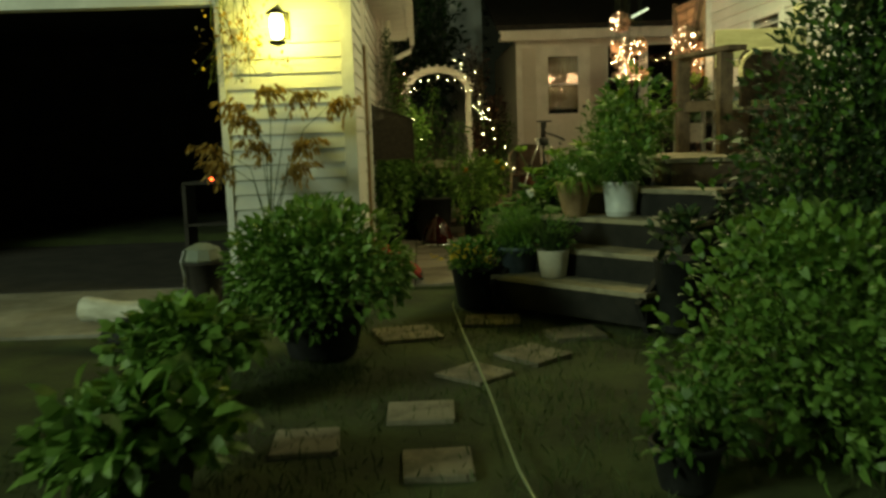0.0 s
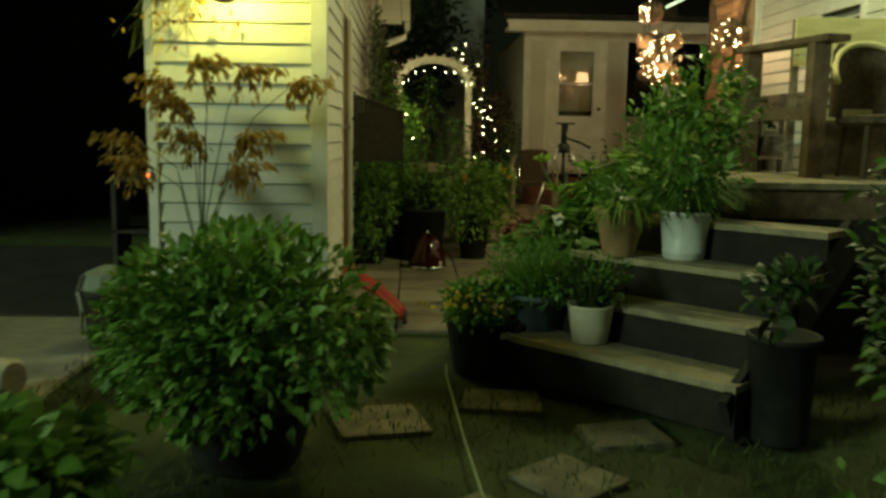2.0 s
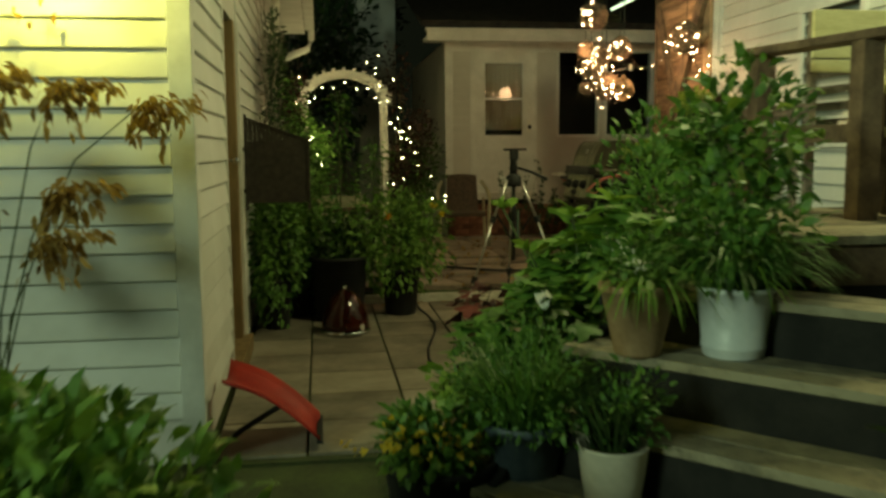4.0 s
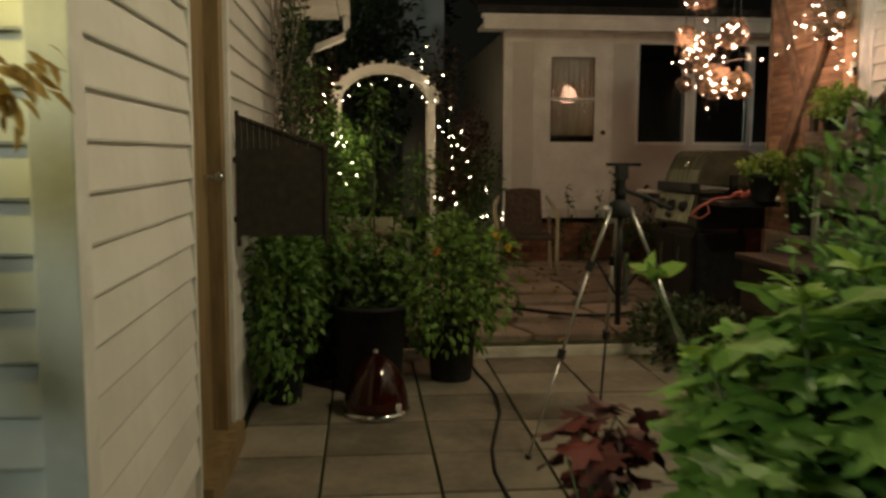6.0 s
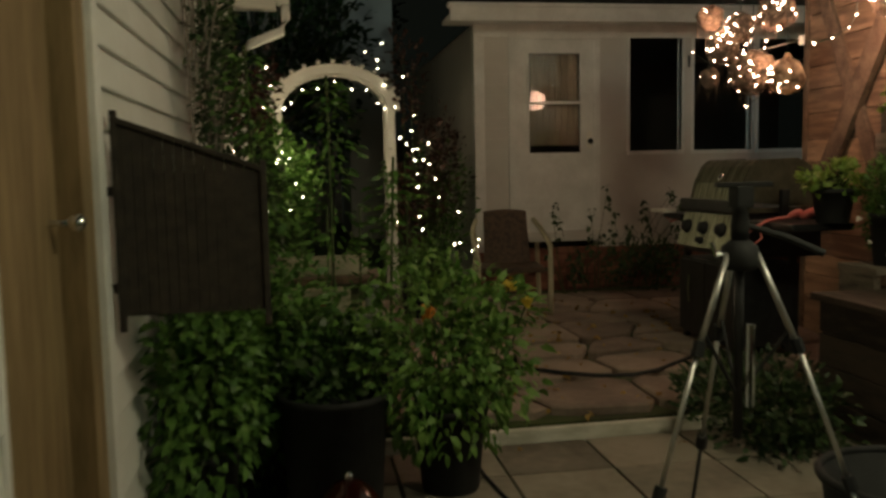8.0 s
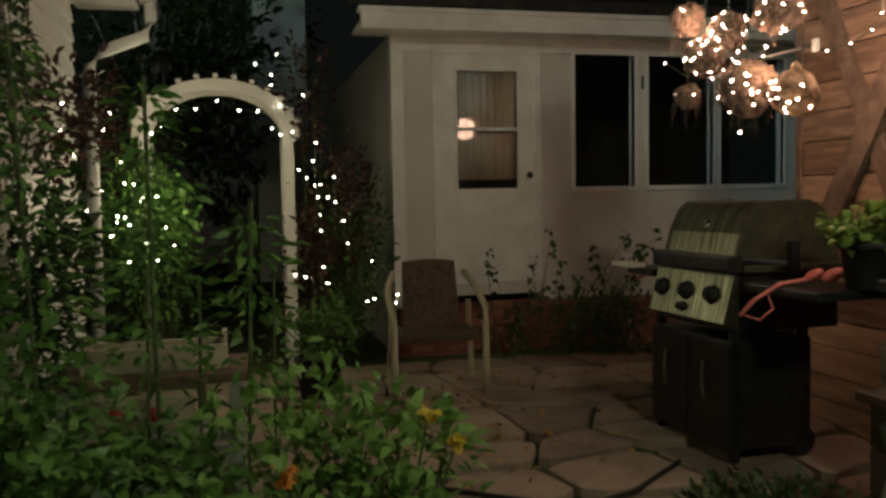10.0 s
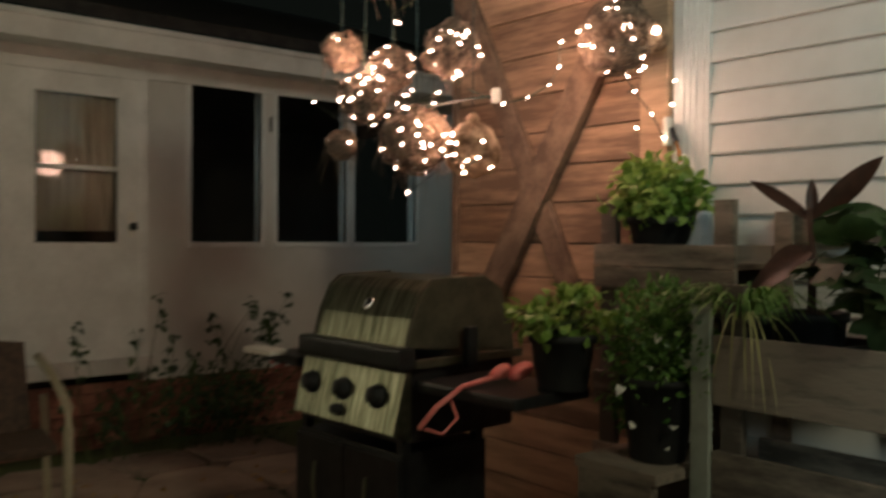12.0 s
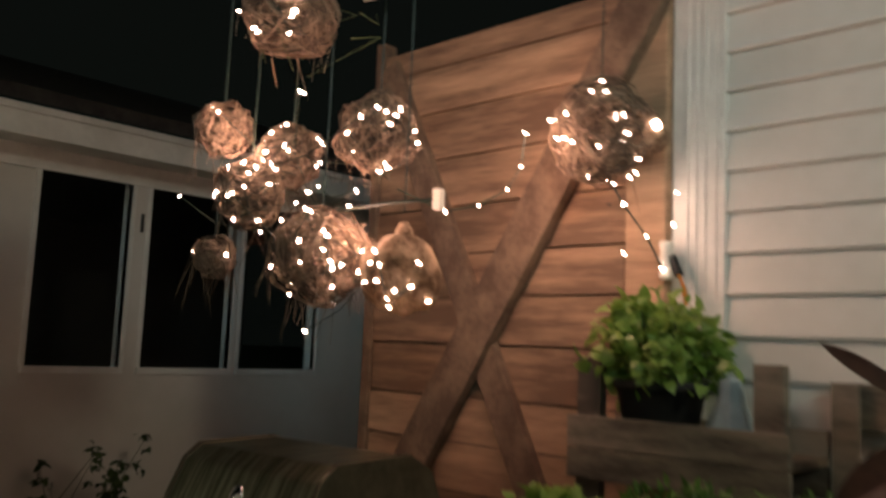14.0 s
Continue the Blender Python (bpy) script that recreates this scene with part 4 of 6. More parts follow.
    bk = thing("white_bucket_plant", "tall bushy spider plant in a white plastic bucket", "plant", (2.19, 5.2, 0.66))
    part("bucket", lathe(B(), [(0.105, 0), (0.11, 0.008), (0.113, 0.03), (0.117, 0.035), (0.117, 0.05), (0.114, 0.052), (0.134, 0.24), (0.141, 0.245), (0.141, 0.262), (0.13, 0.262), (0.125, 0.2), (0.01, 0.2)], 28), BUCKETM, bk, smooth=True)
    tagged(part("foliage", blades("foliage", 260, (0, 0, 0.2), 0.5, 0.38, LEAF, 0.009, 0.75, base_r=0.1), LEAF, bk), kind="stuff")
    tagged(part("pale_blade_tuft", blades("pale_blade_tuft", 26, (0, 0, 0.24), 0.4, 0.3, LEAFLIGHT, 0.01, 1.1), LEAFLIGHT, bk), kind="stuff")
    tagged(part("long_blade_tuft", blades("long_blade_tuft", 160, (0, 0, 0.22), 0.62, 0.45, LEAF, 0.008, 0.8, base_r=0.08), LEAF, bk), kind="stuff")
    q, w = crown(420, (0.02, 0.05, 0.46), (0.3, 0.28, 0.24), 16)
    tagged(part("leafage", leaf_mesh("leafage", q, w, 0.06, LEAF), LEAF, bk), kind="stuff")
    tall = pot_plant((2.42, 5.62, 0.86), "tall leafy plant with pale blooms beside the deck rail", 0.14, 0.2, leaves=520, size=0.075, crown_r=(0.26, 0.24, 0.34), rise=0.36, clumps=14, leaf=LEAF, name="tall_potted_plant")
    q = RNG.normal(size=(26, 3)) * np.array((0.1, 0.08, 0.1)) + np.array((0.05, -0.2, 0.6))
    tagged(part("blossom", leaf_mesh("blossom", q, RNG.normal(size=(26, 3)), 0.07, LEAFLIGHT, aspect=0.8), LEAFLIGHT, tall, "pale yellow-green blooms"), kind="stuff")
    pot_plant((1.6, 5.72, 0), "broad-leaved green plant in a black tub beside the steps", 0.17, 0.32, leaves=330, size=0.11, lobed=True, crown_r=(0.3, 0.26, 0.28), rise=0.28, clumps=14, aspect=0.7, leaf=LEAF)
    pot_plant((2.06, 6.35, 0), "broad-leaved squash plant with pale new leaves", 0.2, 0.35, leaves=270, size=0.14, lobed=True, crown_r=(0.36, 0.34, 0.3), rise=0.42, clumps=16, aspect=0.85, leaf=LEAFMID, name="squash_plant")
    pot_plant((1.5, 6.55, 0), "red-leaved coleus in a dark pot", 0.14, 0.3, leaves=64, size=0.1, lobed=True, crown_r=(0.13, 0.14, 0.2), rise=0.3, clumps=9, aspect=0.8, leaf=COLEUS, name="coleus_plant")
    sq = pot_plant((1.95, 6.05, 0), "squash plant with large lobed leaves and yellow-green tips", 0.2, 0.32, leaves=220, size=0.15, crown_r=(0.3, 0.3, 0.38), rise=0.46, clumps=14, aspect=0.9, leaf=LEAFMID, name="squash_plant", lobed=True)
    for dx, dy, dz in ((-0.39, 0.27, 1.14), (-0.13, -0.02, 1.12), (0.12, 0.15, 1.16), (-0.3, 0.1, 0.95)):
        p = np.tile(np.array((dx, dy, dz)), (9, 1))
        a = np.linspace(0, math.tau, 9, endpoint=False)
        w = np.stack((np.cos(a), np.sin(a), 0.45 + 0.5 * RNG.random(9)), 1)
        part("shoot", leaf_mesh("shoot", p, w, 0.095, LEAFLIGHT, aspect=0.42), LEAFLIGHT, sq, "pale yellow-green new leaves")
        part("shoot_stem", tube(B(), ((0, 0, 0.3), (dx * 0.6, dy * 0.6, dz * 0.7), (dx, dy, dz)), 0.008, 0.005), STEM, sq)
    pot_plant((1.33, 6.12, 0), "low yellow-green leafy plant in a small clay pot", 0.12, 0.27, material=TERRA, leaves=260, size=0.05, crown_r=(0.17, 0.15, 0.09), rise=0.07, clumps=12, leaf=LEAFLIGHT, name="bedding_plant", aspect=0.7)
    tl = pot_plant((2.42, 6.55, 0), "tall airy green plant in a black pot beside the deck", 0.18, 0.34, leaves=2400, size=0.06, crown_r=(0.34, 0.3, 0.62), rise=0.62, clumps=34, leaf=LEAF, name="tall_potted_plant", aspect=0.35)
    tagged(part("blade_tuft", blades("blade_tuft", 110, (-0.05, -0.1, 0.7), 0.75, 0.5, LEAFMID, 0.008, 0.7, base_r=0.1), LEAFMID, tl), kind="stuff")
    w = thing("white_blooms", "white petunia blooms among the squash leaves", "flowers", (1.55, 5.5, 0.84))
    for c in ((0, 0, 0), (0.35, 0.1, 0.18), (0.42, 0.06, 0.1)):
        p = np.tile(np.array(c), (10, 1)) + RNG.normal(size=(10, 3)) * 0.008
        part("bloom", leaf_mesh("bloom", p, RNG.normal(size=(10, 3)) * 0.6 + np.array((0, -1, 0.3)), 0.045, FLOWERW, aspect=0.9), FLOWERW, w)
        part("stalk", tube(B(), (c, (c[0], c[1] + 0.03, c[2] - 0.3)), 0.004), STEM, w)
    b = thing("bin", "dark plastic bin with a small leafy plant", "bin", (2.32, 4.18, 0))
    part("body", pot_mesh(0.15, 0.48, 0.85), BLACKPLASTIC, b, smooth=True)
    q, w = crown(90, (0, 0, 0.6), (0.16, 0.16, 0.14), 6)
    tagged(part("leafage", leaf_mesh("leafage", q, w, 0.09, LEAFDARK, aspect=0.5), LEAFDARK, b), kind="stuff")


def right_shrubs():
    s = thing("shrub", "big loose dark green shrub beside the steps", "shrub", (3.2, 3.55, 0))
    q, w = crown(9500, (0, 0, 0.95), (0.74, 0.7, 1.0), 60, floor=0.0)
    tagged(part("branchwork", stems(B(), (0, 0, 0), [tuple(x) for x in q[::160]], 0.012), STEM, s), kind="stuff")
    tagged(part("foliage", leaf_mesh("foliage", q, w, 0.058, LEAFDARK), LEAFDARK, s), kind="stuff")
    q, w = crown(1500, (-0.15, -0.2, 1.0), (0.75, 0.65, 0.95), 26, floor=0.0)
    tagged(part("new_leafage", leaf_mesh("new_leafage", q, w, 0.07, LEAF), LEAF, s), kind="stuff")
    q, w = crown(12500, (0.5, 0.05, 1.85), (0.72, 0.64, 1.25), 80)
    tagged(part("upper_foliage", leaf_mesh("upper_foliage", q, w, 0.066, LEAFDARK), LEAFDARK, s), kind="stuff")
    s = thing("shrub", "low spreading green shrub at the lawn edge", "shrub", (2.3, 2.2, 0))
    q, w = crown(4200, (0.05, 0, 0.4), (0.66, 0.72, 0.52), 34, floor=0.0)
    tagged(part("branchwork", stems(B(), (0, 0, 0), [tuple(x) for x in q[::80]], 0.008), STEM, s), kind="stuff")
    tagged(part("foliage", leaf_mesh("foliage", q, w, 0.06, LEAFMID, 0.5), LEAFMID, s), kind="stuff")
    pot_plant((1.62, 1.75, 0), "small leafy plant in a black pot on the lawn", 0.13, 0.18, leaves=380, size=0.06, crown_r=(0.2, 0.2, 0.2), rise=0.12, clumps=9)
    p = thing("deck_front_post", "dark square wooden porch post beyond the shrubs", "post", (4.1, 3.9, 0))
    part("shaft", box(B(), -0.09, 0.09, -0.09, 0.09, 0, 3.2), WOODDARK, p, bevel=0.008)
    part("cross_rail", beam(B(), (0.05, 0, 1.25), (0.5, 0.0, 1.25), 0.05, 0.1), WOODDARK, p)


def hose():
    pts = ((0.9, 5.3), (0.893, 5.12), (0.927, 4.18), (0.965, 3.49), (0.992, 2.86), (1.006, 2.3), (1.02, 1.93), (1.05, 1.6), (1.12, 0.6), (1.3, -0.6))
    ob = part("garden_hose", tube(B(), [(x, y, 0.02) for x, y in pts], 0.0065, seg=8), HOSE, None, "pale green garden hose lying across the lawn", smooth=True)
    tagged(ob, category="hose")


paving(), flagstones(), stepping_stones(), wall_lantern(), plume_plant(), left_pots(), red_scoop(), stairs(), deck_things(), stair_pots(), right_shrubs(), hose()


# ---- back garden ----
def wood_screen():
    t = setting("wood_screen", box(B(), 4.635, 4.67, 10.6, 11.94, 0.1, 2.9), WOODDARK, "tall warm cedar plank screen with a crossed brace")
    z, k = 0.12, 0
    heights = (0.17, 0.15, 0.18, 0.16, 0.17, 0.19, 0.16, 0.18, 0.17, 0.2, 0.18, 0.17, 0.19, 0.2, 0.2, 0.19, 0.11)
    for h in heights:
        part("plank", box(B(), 4.598, 4.632, 10.73 + 0.004 * (k % 3), 11.96 - 0.006 * (k % 2), z, z + h - 0.008), WOODWARM, t, bevel=0.004)
        z, k = z + h, k + 1
    part("edge_post", box(B(), 4.588, 4.66, 10.585, 10.73, 0.1, z + 0.04), WOODWARM, t, bevel=0.006)
    part("far_post", box(B(), 4.585, 4.66, 11.96, 12.01, 0.1, z + 0.06), WOODDARK, t, bevel=0.006)
    x = 4.555
    part("brace", beam(B(), (x, 12.0, 0.82), (x, 10.56, 3.14), 0.05, 0.16, up=(0, 1, 1)), WOODDARK, t, "dark diagonal brace", bevel=0.006)
    part("brace", beam(B(), (x + 0.028, 11.92, 3.02), (x + 0.028, 10.9, 0.99), 0.04, 0.122, up=(0, -1, 1)), WOODDARK, t, "grey diagonal brace", bevel=0.006)
    me = mesh_of("nail", lathe(B(), [(0.006, 0), (0.005, 0.004), (0.001, 0.005)], 8), BLACKMETAL)
    for i in range(16):
        ob = new("nail", me)
        ob.matrix_world = pose(4.598, 10.8 + 1.2 * (i % 2), 0.22 + 0.176 * i, 0, -90, 0)
        ob.parent = t


def wicker(at, r, label, loops=46, material=VINE, squash=1.0, whiskers=14, turn=0.0):
    t = thing("wicker_ball", label, "decoration", at, turn, "hanging wicker balls")
    bm = B()
    for i in range(loops):
        a = Vector(RNG.normal(size=3)).normalized()
        b = a.cross(Vector(RNG.normal(size=3))).normalized()
        rr, tilt = r * (0.62 + 0.46 * RNG.random()), RNG.normal() * 0.45
        c = a.cross(b)
        pts = []
        for k in range(19):
            u = k / 18 * math.tau * (0.75 + 0.25 * (i % 3 > 0))
            d = (a * math.cos(u) + b * math.sin(u) + c * tilt * math.sin(u * 2 + i)).normalized()
            lump = 1 + 0.24 * noise.noise((d.x * 1.7 + at[0] * 9, d.y * 1.7 + at[1] * 9, d.z * 1.7))
            pts.append((d.x * rr * lump, d.y * rr * lump, d.z * rr * squash * lump))
        tube(bm, pts, 0.0027 * (0.6 + 0.9 * RNG.random()), seg=3, caps=False)
    tagged(part("weave", bm, material, t), kind="stuff")
    bm = B()
    for i in range(whiskers):
        d = Vector(RNG.normal(size=3)).normalized() * r
        e = d * 1.1 + Vector((RNG.normal() * 0.03, RNG.normal() * 0.03, -0.05 - 0.1 * RNG.random()))
        tube(bm, (d * 0.92, d * 1.07, d.lerp(e, 0.6) * 1.03, e), 0.0018, 0.0008, 3)
    tagged(part("twig_fringe", bm, material, t), kind="stuff")
    part("hanger", tube(B(), ((0, 0, r * 0.9), (0.004, 0, r + 0.3), (0.0, 0.0, 3.35 - at[2])), 0.003, seg=4), WIRE, t)
    return t


BULB_ME = mesh_of("bulb", lathe(B(), [(0.0012, 0.0075), (0.003, 0.004), (0.0037, 0.0), (0.003, -0.004), (0.001, -0.0075)], 8), BULB, smooth=True)
BULBW_ME = mesh_of("bulb", lathe(B(), [(0.002, 0.01), (0.005, 0.0045), (0.0066, 0.0), (0.005, -0.0055), (0.0015, -0.01)], 8), BULBW, smooth=True)


def bulbs(parent, places, me=BULB_ME):
    for p in places:
        ob = new("bulb", me)
        ob.matrix_world = pose(*p, RNG.uniform(-80, 80), RNG.uniform(-80, 80), 0)
        ob.parent = parent


BALLS = ((3.65, 11.69, 2.52, 0.088), (3.76, 11.45, 2.42, 0.1), (3.85, 11.14, 2.465, 0.118), (3.66, 11.52, 2.285, 0.105), (3.74, 11.25, 2.09, 0.145), (3.65, 11.69, 2.095, 0.066), (3.62, 11.32, 2.82, 0.14))


def hanging_lights():
    words = ("small tight brown wicker ball", "brown vine ball wound with lights", "large brown vine ball wound with lights", "loose grey-green vine ball wound with lights", "big shaggy wicker ball wound with lights", "tiny wicker ball with two lights", "open pale wicker basket ball with lights")
    for (x, y, z, r), wd in zip(BALLS, words):
        wicker((x, y, z), r, wd, loops=120 if r > 0.1 else 80, material=VINE, whiskers=80 if "shaggy" in wd else 26)
    wicker((4.4, 10.71, 2.52), 0.155, "vine ball with lights on the plank screen", loops=110)
    g = thing("gauze_lantern", "round gauze bag lantern with lights inside", "lantern", (3.85, 11.01, 2.035))
    bm = B()
    ball(bm, (0, 0, 0), 0.118, 36)
    for v in bm.verts:
        v.co *= 1 + 0.16 * noise.noise(v.co * 11) + 0.11 * noise.noise((v.co.x * 45, v.co.y * 45, v.co.z * 14))
        v.co.z *= 0.95
    part("bag", bm, GAUZE, g, smooth=True)
    part("neck", tube(B(), ((0, 0, 0.1), (0.002, 0, 0.13), (-0.004, 0, 0.15)), 0.035, 0.012, 8), GAUZE, g, smooth=True)
    part("hanger", tube(B(), ((0, 0, 0.18), (0, 0, 1.34)), 0.003, seg=4), WIRE, g)
    g2 = thing("gauze_lantern", "small gauze bag lantern with one bright bulb", "lantern", (4.5, 10.6, 2.53))
    bm = B()
    ball(bm, (0, 0, 0), 0.07, 16)
    for v in bm.verts:
        v.co *= 1 + 0.12 * noise.noise(v.co * 18)
    part("bag", bm, GAUZE, g2, smooth=True)
    s = thing("string_lights", "warm fairy lights on green wire round the hanging balls", "string lights", (0, 0, 0))
    pts = []
    for x, y, z, r in BALLS:
        n = 2 if r < 0.09 else int(95 * r) + 6
        for k in range(n):
            d = RNG.normal(size=3) + np.array((-0.7, -0.7, -0.1))
            d /= np.linalg.norm(d)
            pts.append(np.array((x, y, z)) + d * r * 1.04)
    for k in range(14):
        d = RNG.normal(size=3) + np.array((-0.9, -0.9, -0.5))
        pts.append(np.array((3.85, 11.01, 2.035)) + d / np.linalg.norm(d) * 0.126)
    for x, y, z in ((3.7, 11.25, 1.86), (3.75, 11.4, 2.26), (3.8, 11.2, 2.24), (3.72, 11.3, 2.28), (3.7, 11.35, 2.6), (3.68, 11.3, 2.58), (3.6, 11.85, 2.3), (3.66, 11.45, 2.16), (3.7, 11.4, 2.2), (3.78, 11.15, 2.28), (3.74, 11.28, 2.3)):
        pts.append(np.array((x, y, z)))
    bulbs(s, pts)
    bm = B()
    order = [Vector(p) for p in pts]
    for a, b in zip(order, order[1:]):
        if (a - b).length < 0.45:
            m = a.lerp(b, 0.5) + Vector((RNG.normal() * 0.02, RNG.normal() * 0.02, -0.03))
            tube(bm, (a, m, b), 0.0022, seg=3, caps=False)
    tagged(part("wire", bm, WIRE, s), kind="stuff")
    part("plug", box(B(), 3.88, 3.9, 10.9, 10.93, 2.22, 2.28), LABELM, s, "white plug on the wire end", bevel=0.003)
    part("plug_wire", tube(B(), ((3.75, 11.2, 2.22), (3.82, 11.05, 2.24), (3.89, 10.92, 2.25)), 0.006, seg=5), WIRE, s)
    s2 = thing("string_lights", "warm fairy lights looped to the plank screen", "string lights", (0, 0, 0))
    chain = [Vector((3.9, 11.1, 2.3)), Vector((4.06, 11.05, 2.25)), Vector((4.16, 11.0, 2.28)), Vector((4.24, 10.95, 2.34)), Vector((4.28, 10.93, 2.42)), Vector((4.26, 10.9, 2.52))]
    pts = list(chain[1:])
    for k in range(24):
        d = RNG.normal(size=3) + np.array((-0.8, -0.5, 0.0))
        pts.append(Vector(np.array((4.4, 10.71, 2.52)) + d / np.linalg.norm(d) * 0.165))
    tail = [Vector((4.44, 10.7, 2.38)), Vector((4.46, 10.66, 2.3)), Vector((4.5, 10.6, 2.2)), Vector((4.53, 10.56, 2.1)), Vector((4.5, 10.68, 2.15)), Vector((4.56, 10.53, 2.34)), Vector((4.56, 10.54, 2.24))]
    pts += tail
    bulbs(s2, pts)
    tagged(part("wire", tube(tube(B(), chain, 0.003, seg=4), tail[:4], 0.003, seg=4), WIRE, s2), kind="stuff")
    part("bright_bulb", ball(B(), (4.43, 10.53, 2.53), 0.014, 10), BULB, s2, smooth=True)
    o = thing("outdoor_socket", "white outdoor socket with a green and orange plug", "socket", (4.57, 10.57, 2.13))
    part("housing", lathe(B(), [(0.018, -0.06), (0.022, -0.05), (0.018, -0.01), (0.024, 0.0), (0.018, 0.02), (0.022, 0.05), (0.016, 0.06)], 12), LABELM, o, smooth=True)
    part("cord", tube(B(), ((-0.008, -0.05, -0.05), (-0.015, -0.07, -0.09), (-0.02, -0.08, -0.14)), 0.008, seg=6), FLOWERO, o, "orange cord")
    part("plug", tube(B(), ((0, -0.02, 0.01), (-0.008, -0.05, -0.05)), 0.014, seg=8), BLACKPLASTIC, o)
    br = thing("overhead_branch", "bare pole and twigs that carry the wicker balls", "branch", (0, 0, 0))
    part("pole", tube(B(), ((4.66, 10.9, 3.42), (4.2, 11.1, 3.4), (3.7, 11.35, 3.37), (3.3, 11.9, 3.36)), 0.03, 0.02, 8), BARK, br)
    bm = B()
    for k in range(16):
        a = Vector((3.7 + RNG.normal() * 0.12, 11.4 + RNG.normal() * 0.2, 2.95 + RNG.normal() * 0.2))
        tube(bm, (a, a + Vector(RNG.normal(size=3)) * 0.05, a + Vector(RNG.normal(size=3)) * 0.1), 0.002, 0.001, 4)
    tagged(part("twigwork", bm, STEM, br), kind="stuff")
    part("metal_bracket", beam(B(), (3.74, 11.12, 2.86), (3.95, 10.98, 2.96), 0.02, 0.035), ALU, br, "pale metal bracket", bevel=0.004)


def grill():
    z0 = 0.185
    t = thing("gas_grill", "black gas grill with a steel lid and control panel, lid closed", "grill", (3.5, 11.43, z0), 3)
    # local: -x is the front, y along the width
    part("cabinet", box(B(), 0.02, 0.5, -0.36, 0.36, 0.06, 0.62), BLACKMETAL, t, bevel=0.012)
    for y in (-0.36, 0.005):
        part("cabinet_door", box(B(), 0.0, 0.02, y, y + 0.355, 0.08, 0.6), BLACKMETAL, t, bevel=0.006)
        d = part("door_pull", tube(B(), ((-0.02, y + 0.18, 0.3), (-0.03, y + 0.18, 0.4), (-0.02, y + 0.18, 0.5)), 0.008), STEEL, t)
    bm = B()
    pr = [(-0.065, 0.715), (0.0, 0.955), (0.03, 0.955), (0.03, 0.68)]
    a = [bm.verts.new((x, -0.41, z)) for x, z in pr]
    b = [bm.verts.new((x, 0.29, z)) for x, z in pr]
    for k in range(4):
        bm.faces.new((a[k], a[(k + 1) % 4], b[(k + 1) % 4], b[k]))
    bm.faces.new(a), bm.faces.new(b[::-1])
    panel = part("control_panel", bm, STEEL, t, "brushed steel panel", bevel=0.006)
    for y, z, r in ((-0.27, 0.85, 0.05), (-0.04, 0.85, 0.05), (0.19, 0.85, 0.05), (-0.04, 0.765, 0.028)):
        k = part("knob", lathe(B(), [(r, 0), (r * 0.98, 0.012), (r * 0.75, 0.018), (r * 0.7, 0.04), (r * 0.2, 0.045)], 20), BLACKPLASTIC, t, smooth=True)
        k.matrix_local = pose(-0.0325 + (z - 0.835) * 0.27, y, z, 0, -75, 0)
        k.parent = panel
    part("firebox", box(B(), 0.03, 0.66, -0.37, 0.36, 0.66, 0.96), BLACKMETAL, t, bevel=0.02)
    bm = B()
    prof = [(0.03, 1.045), (0.06, 1.16), (0.115, 1.27), (0.17, 1.312), (0.46, 1.32), (0.56, 1.265), (0.63, 1.12), (0.65, 0.985)]
    a = [bm.verts.new((x, -0.37, z)) for x, z in prof]
    b = [bm.verts.new((x, 0.25, z)) for x, z in prof]
    for k in range(len(prof) - 1):
        bm.faces.new((a[k], a[k + 1], b[k + 1], b[k]))
    bm.faces.new(a[::-1]), bm.faces.new(b)
    lid = part("lid", bm, STEEL, t, "brushed steel lid", bevel=0.012)
    for y in (-0.385, 0.25):
        bm = B()
        a = [bm.verts.new((x, y, z + 0.006)) for x, z in prof]
        b = [bm.verts.new((x, y + 0.02, z + 0.006)) for x, z in prof]
        for k in range(len(prof) - 1):
            bm.faces.new((a[k], a[k + 1], b[k + 1], b[k]))
        bm.faces.new(a[::-1]), bm.faces.new(b)
        part("lid_end", bm, LIDSIDE, t, bevel=0.005)
    part("hood_lip", box(B(), -0.035, 0.05, -0.41, 0.3, 0.965, 1.05), BLACKMETAL, t, "black lip below the lid", bevel=0.014)
    part("hood_rim", box(B(), 0.05, 0.67, -0.415, -0.392, 0.965, 1.0), LIDSIDE, t, "pale worn lid rim", bevel=0.006)
    part("hinge_post", box(B(), 0.3, 0.36, -0.45, -0.415, 0.95, 1.12), BLACKPLASTIC, t, "black handle bracket", bevel=0.012)
    em = part("emblem", lathe(B(), [(0.03, 0), (0.032, 0.006), (0.02, 0.012), (0.004, 0.013)], 18), CHROME, t, "round chrome emblem", smooth=True)
    em.matrix_local = pose(0.085, -0.06, 1.2, 0, -66, 0)
    for y0, y1 in ((0.42, 0.72), (-0.95, -0.42)):
        part("side_shelf", box(B(), 0.04, 0.46, y0, y1, 0.88, 0.925), BLACKMETAL, t, bevel=0.012)
    part("shelf_edge", box(B(), -0.06, 0.04, 0.5, 0.74, 0.93, 0.955), LABELM, t, "pale shelf edge", bevel=0.003)
    for y in (-0.34, 0.34):
        for x in (0.05, 0.46):
            part("leg", box(B(), x - 0.02, x + 0.02, y - 0.02, y + 0.02, 0.0, 0.7), BLACKMETAL, t)
    for y in (-0.34, 0.34):
        w = part("wheel", lathe(B(), [(0.03, -0.02), (0.07, -0.02), (0.075, 0), (0.07, 0.02), (0.03, 0.02)], 18), BLACKPLASTIC, t)
        w.matrix_local = pose(0.46, y, 0.075, 90, 0, 0)
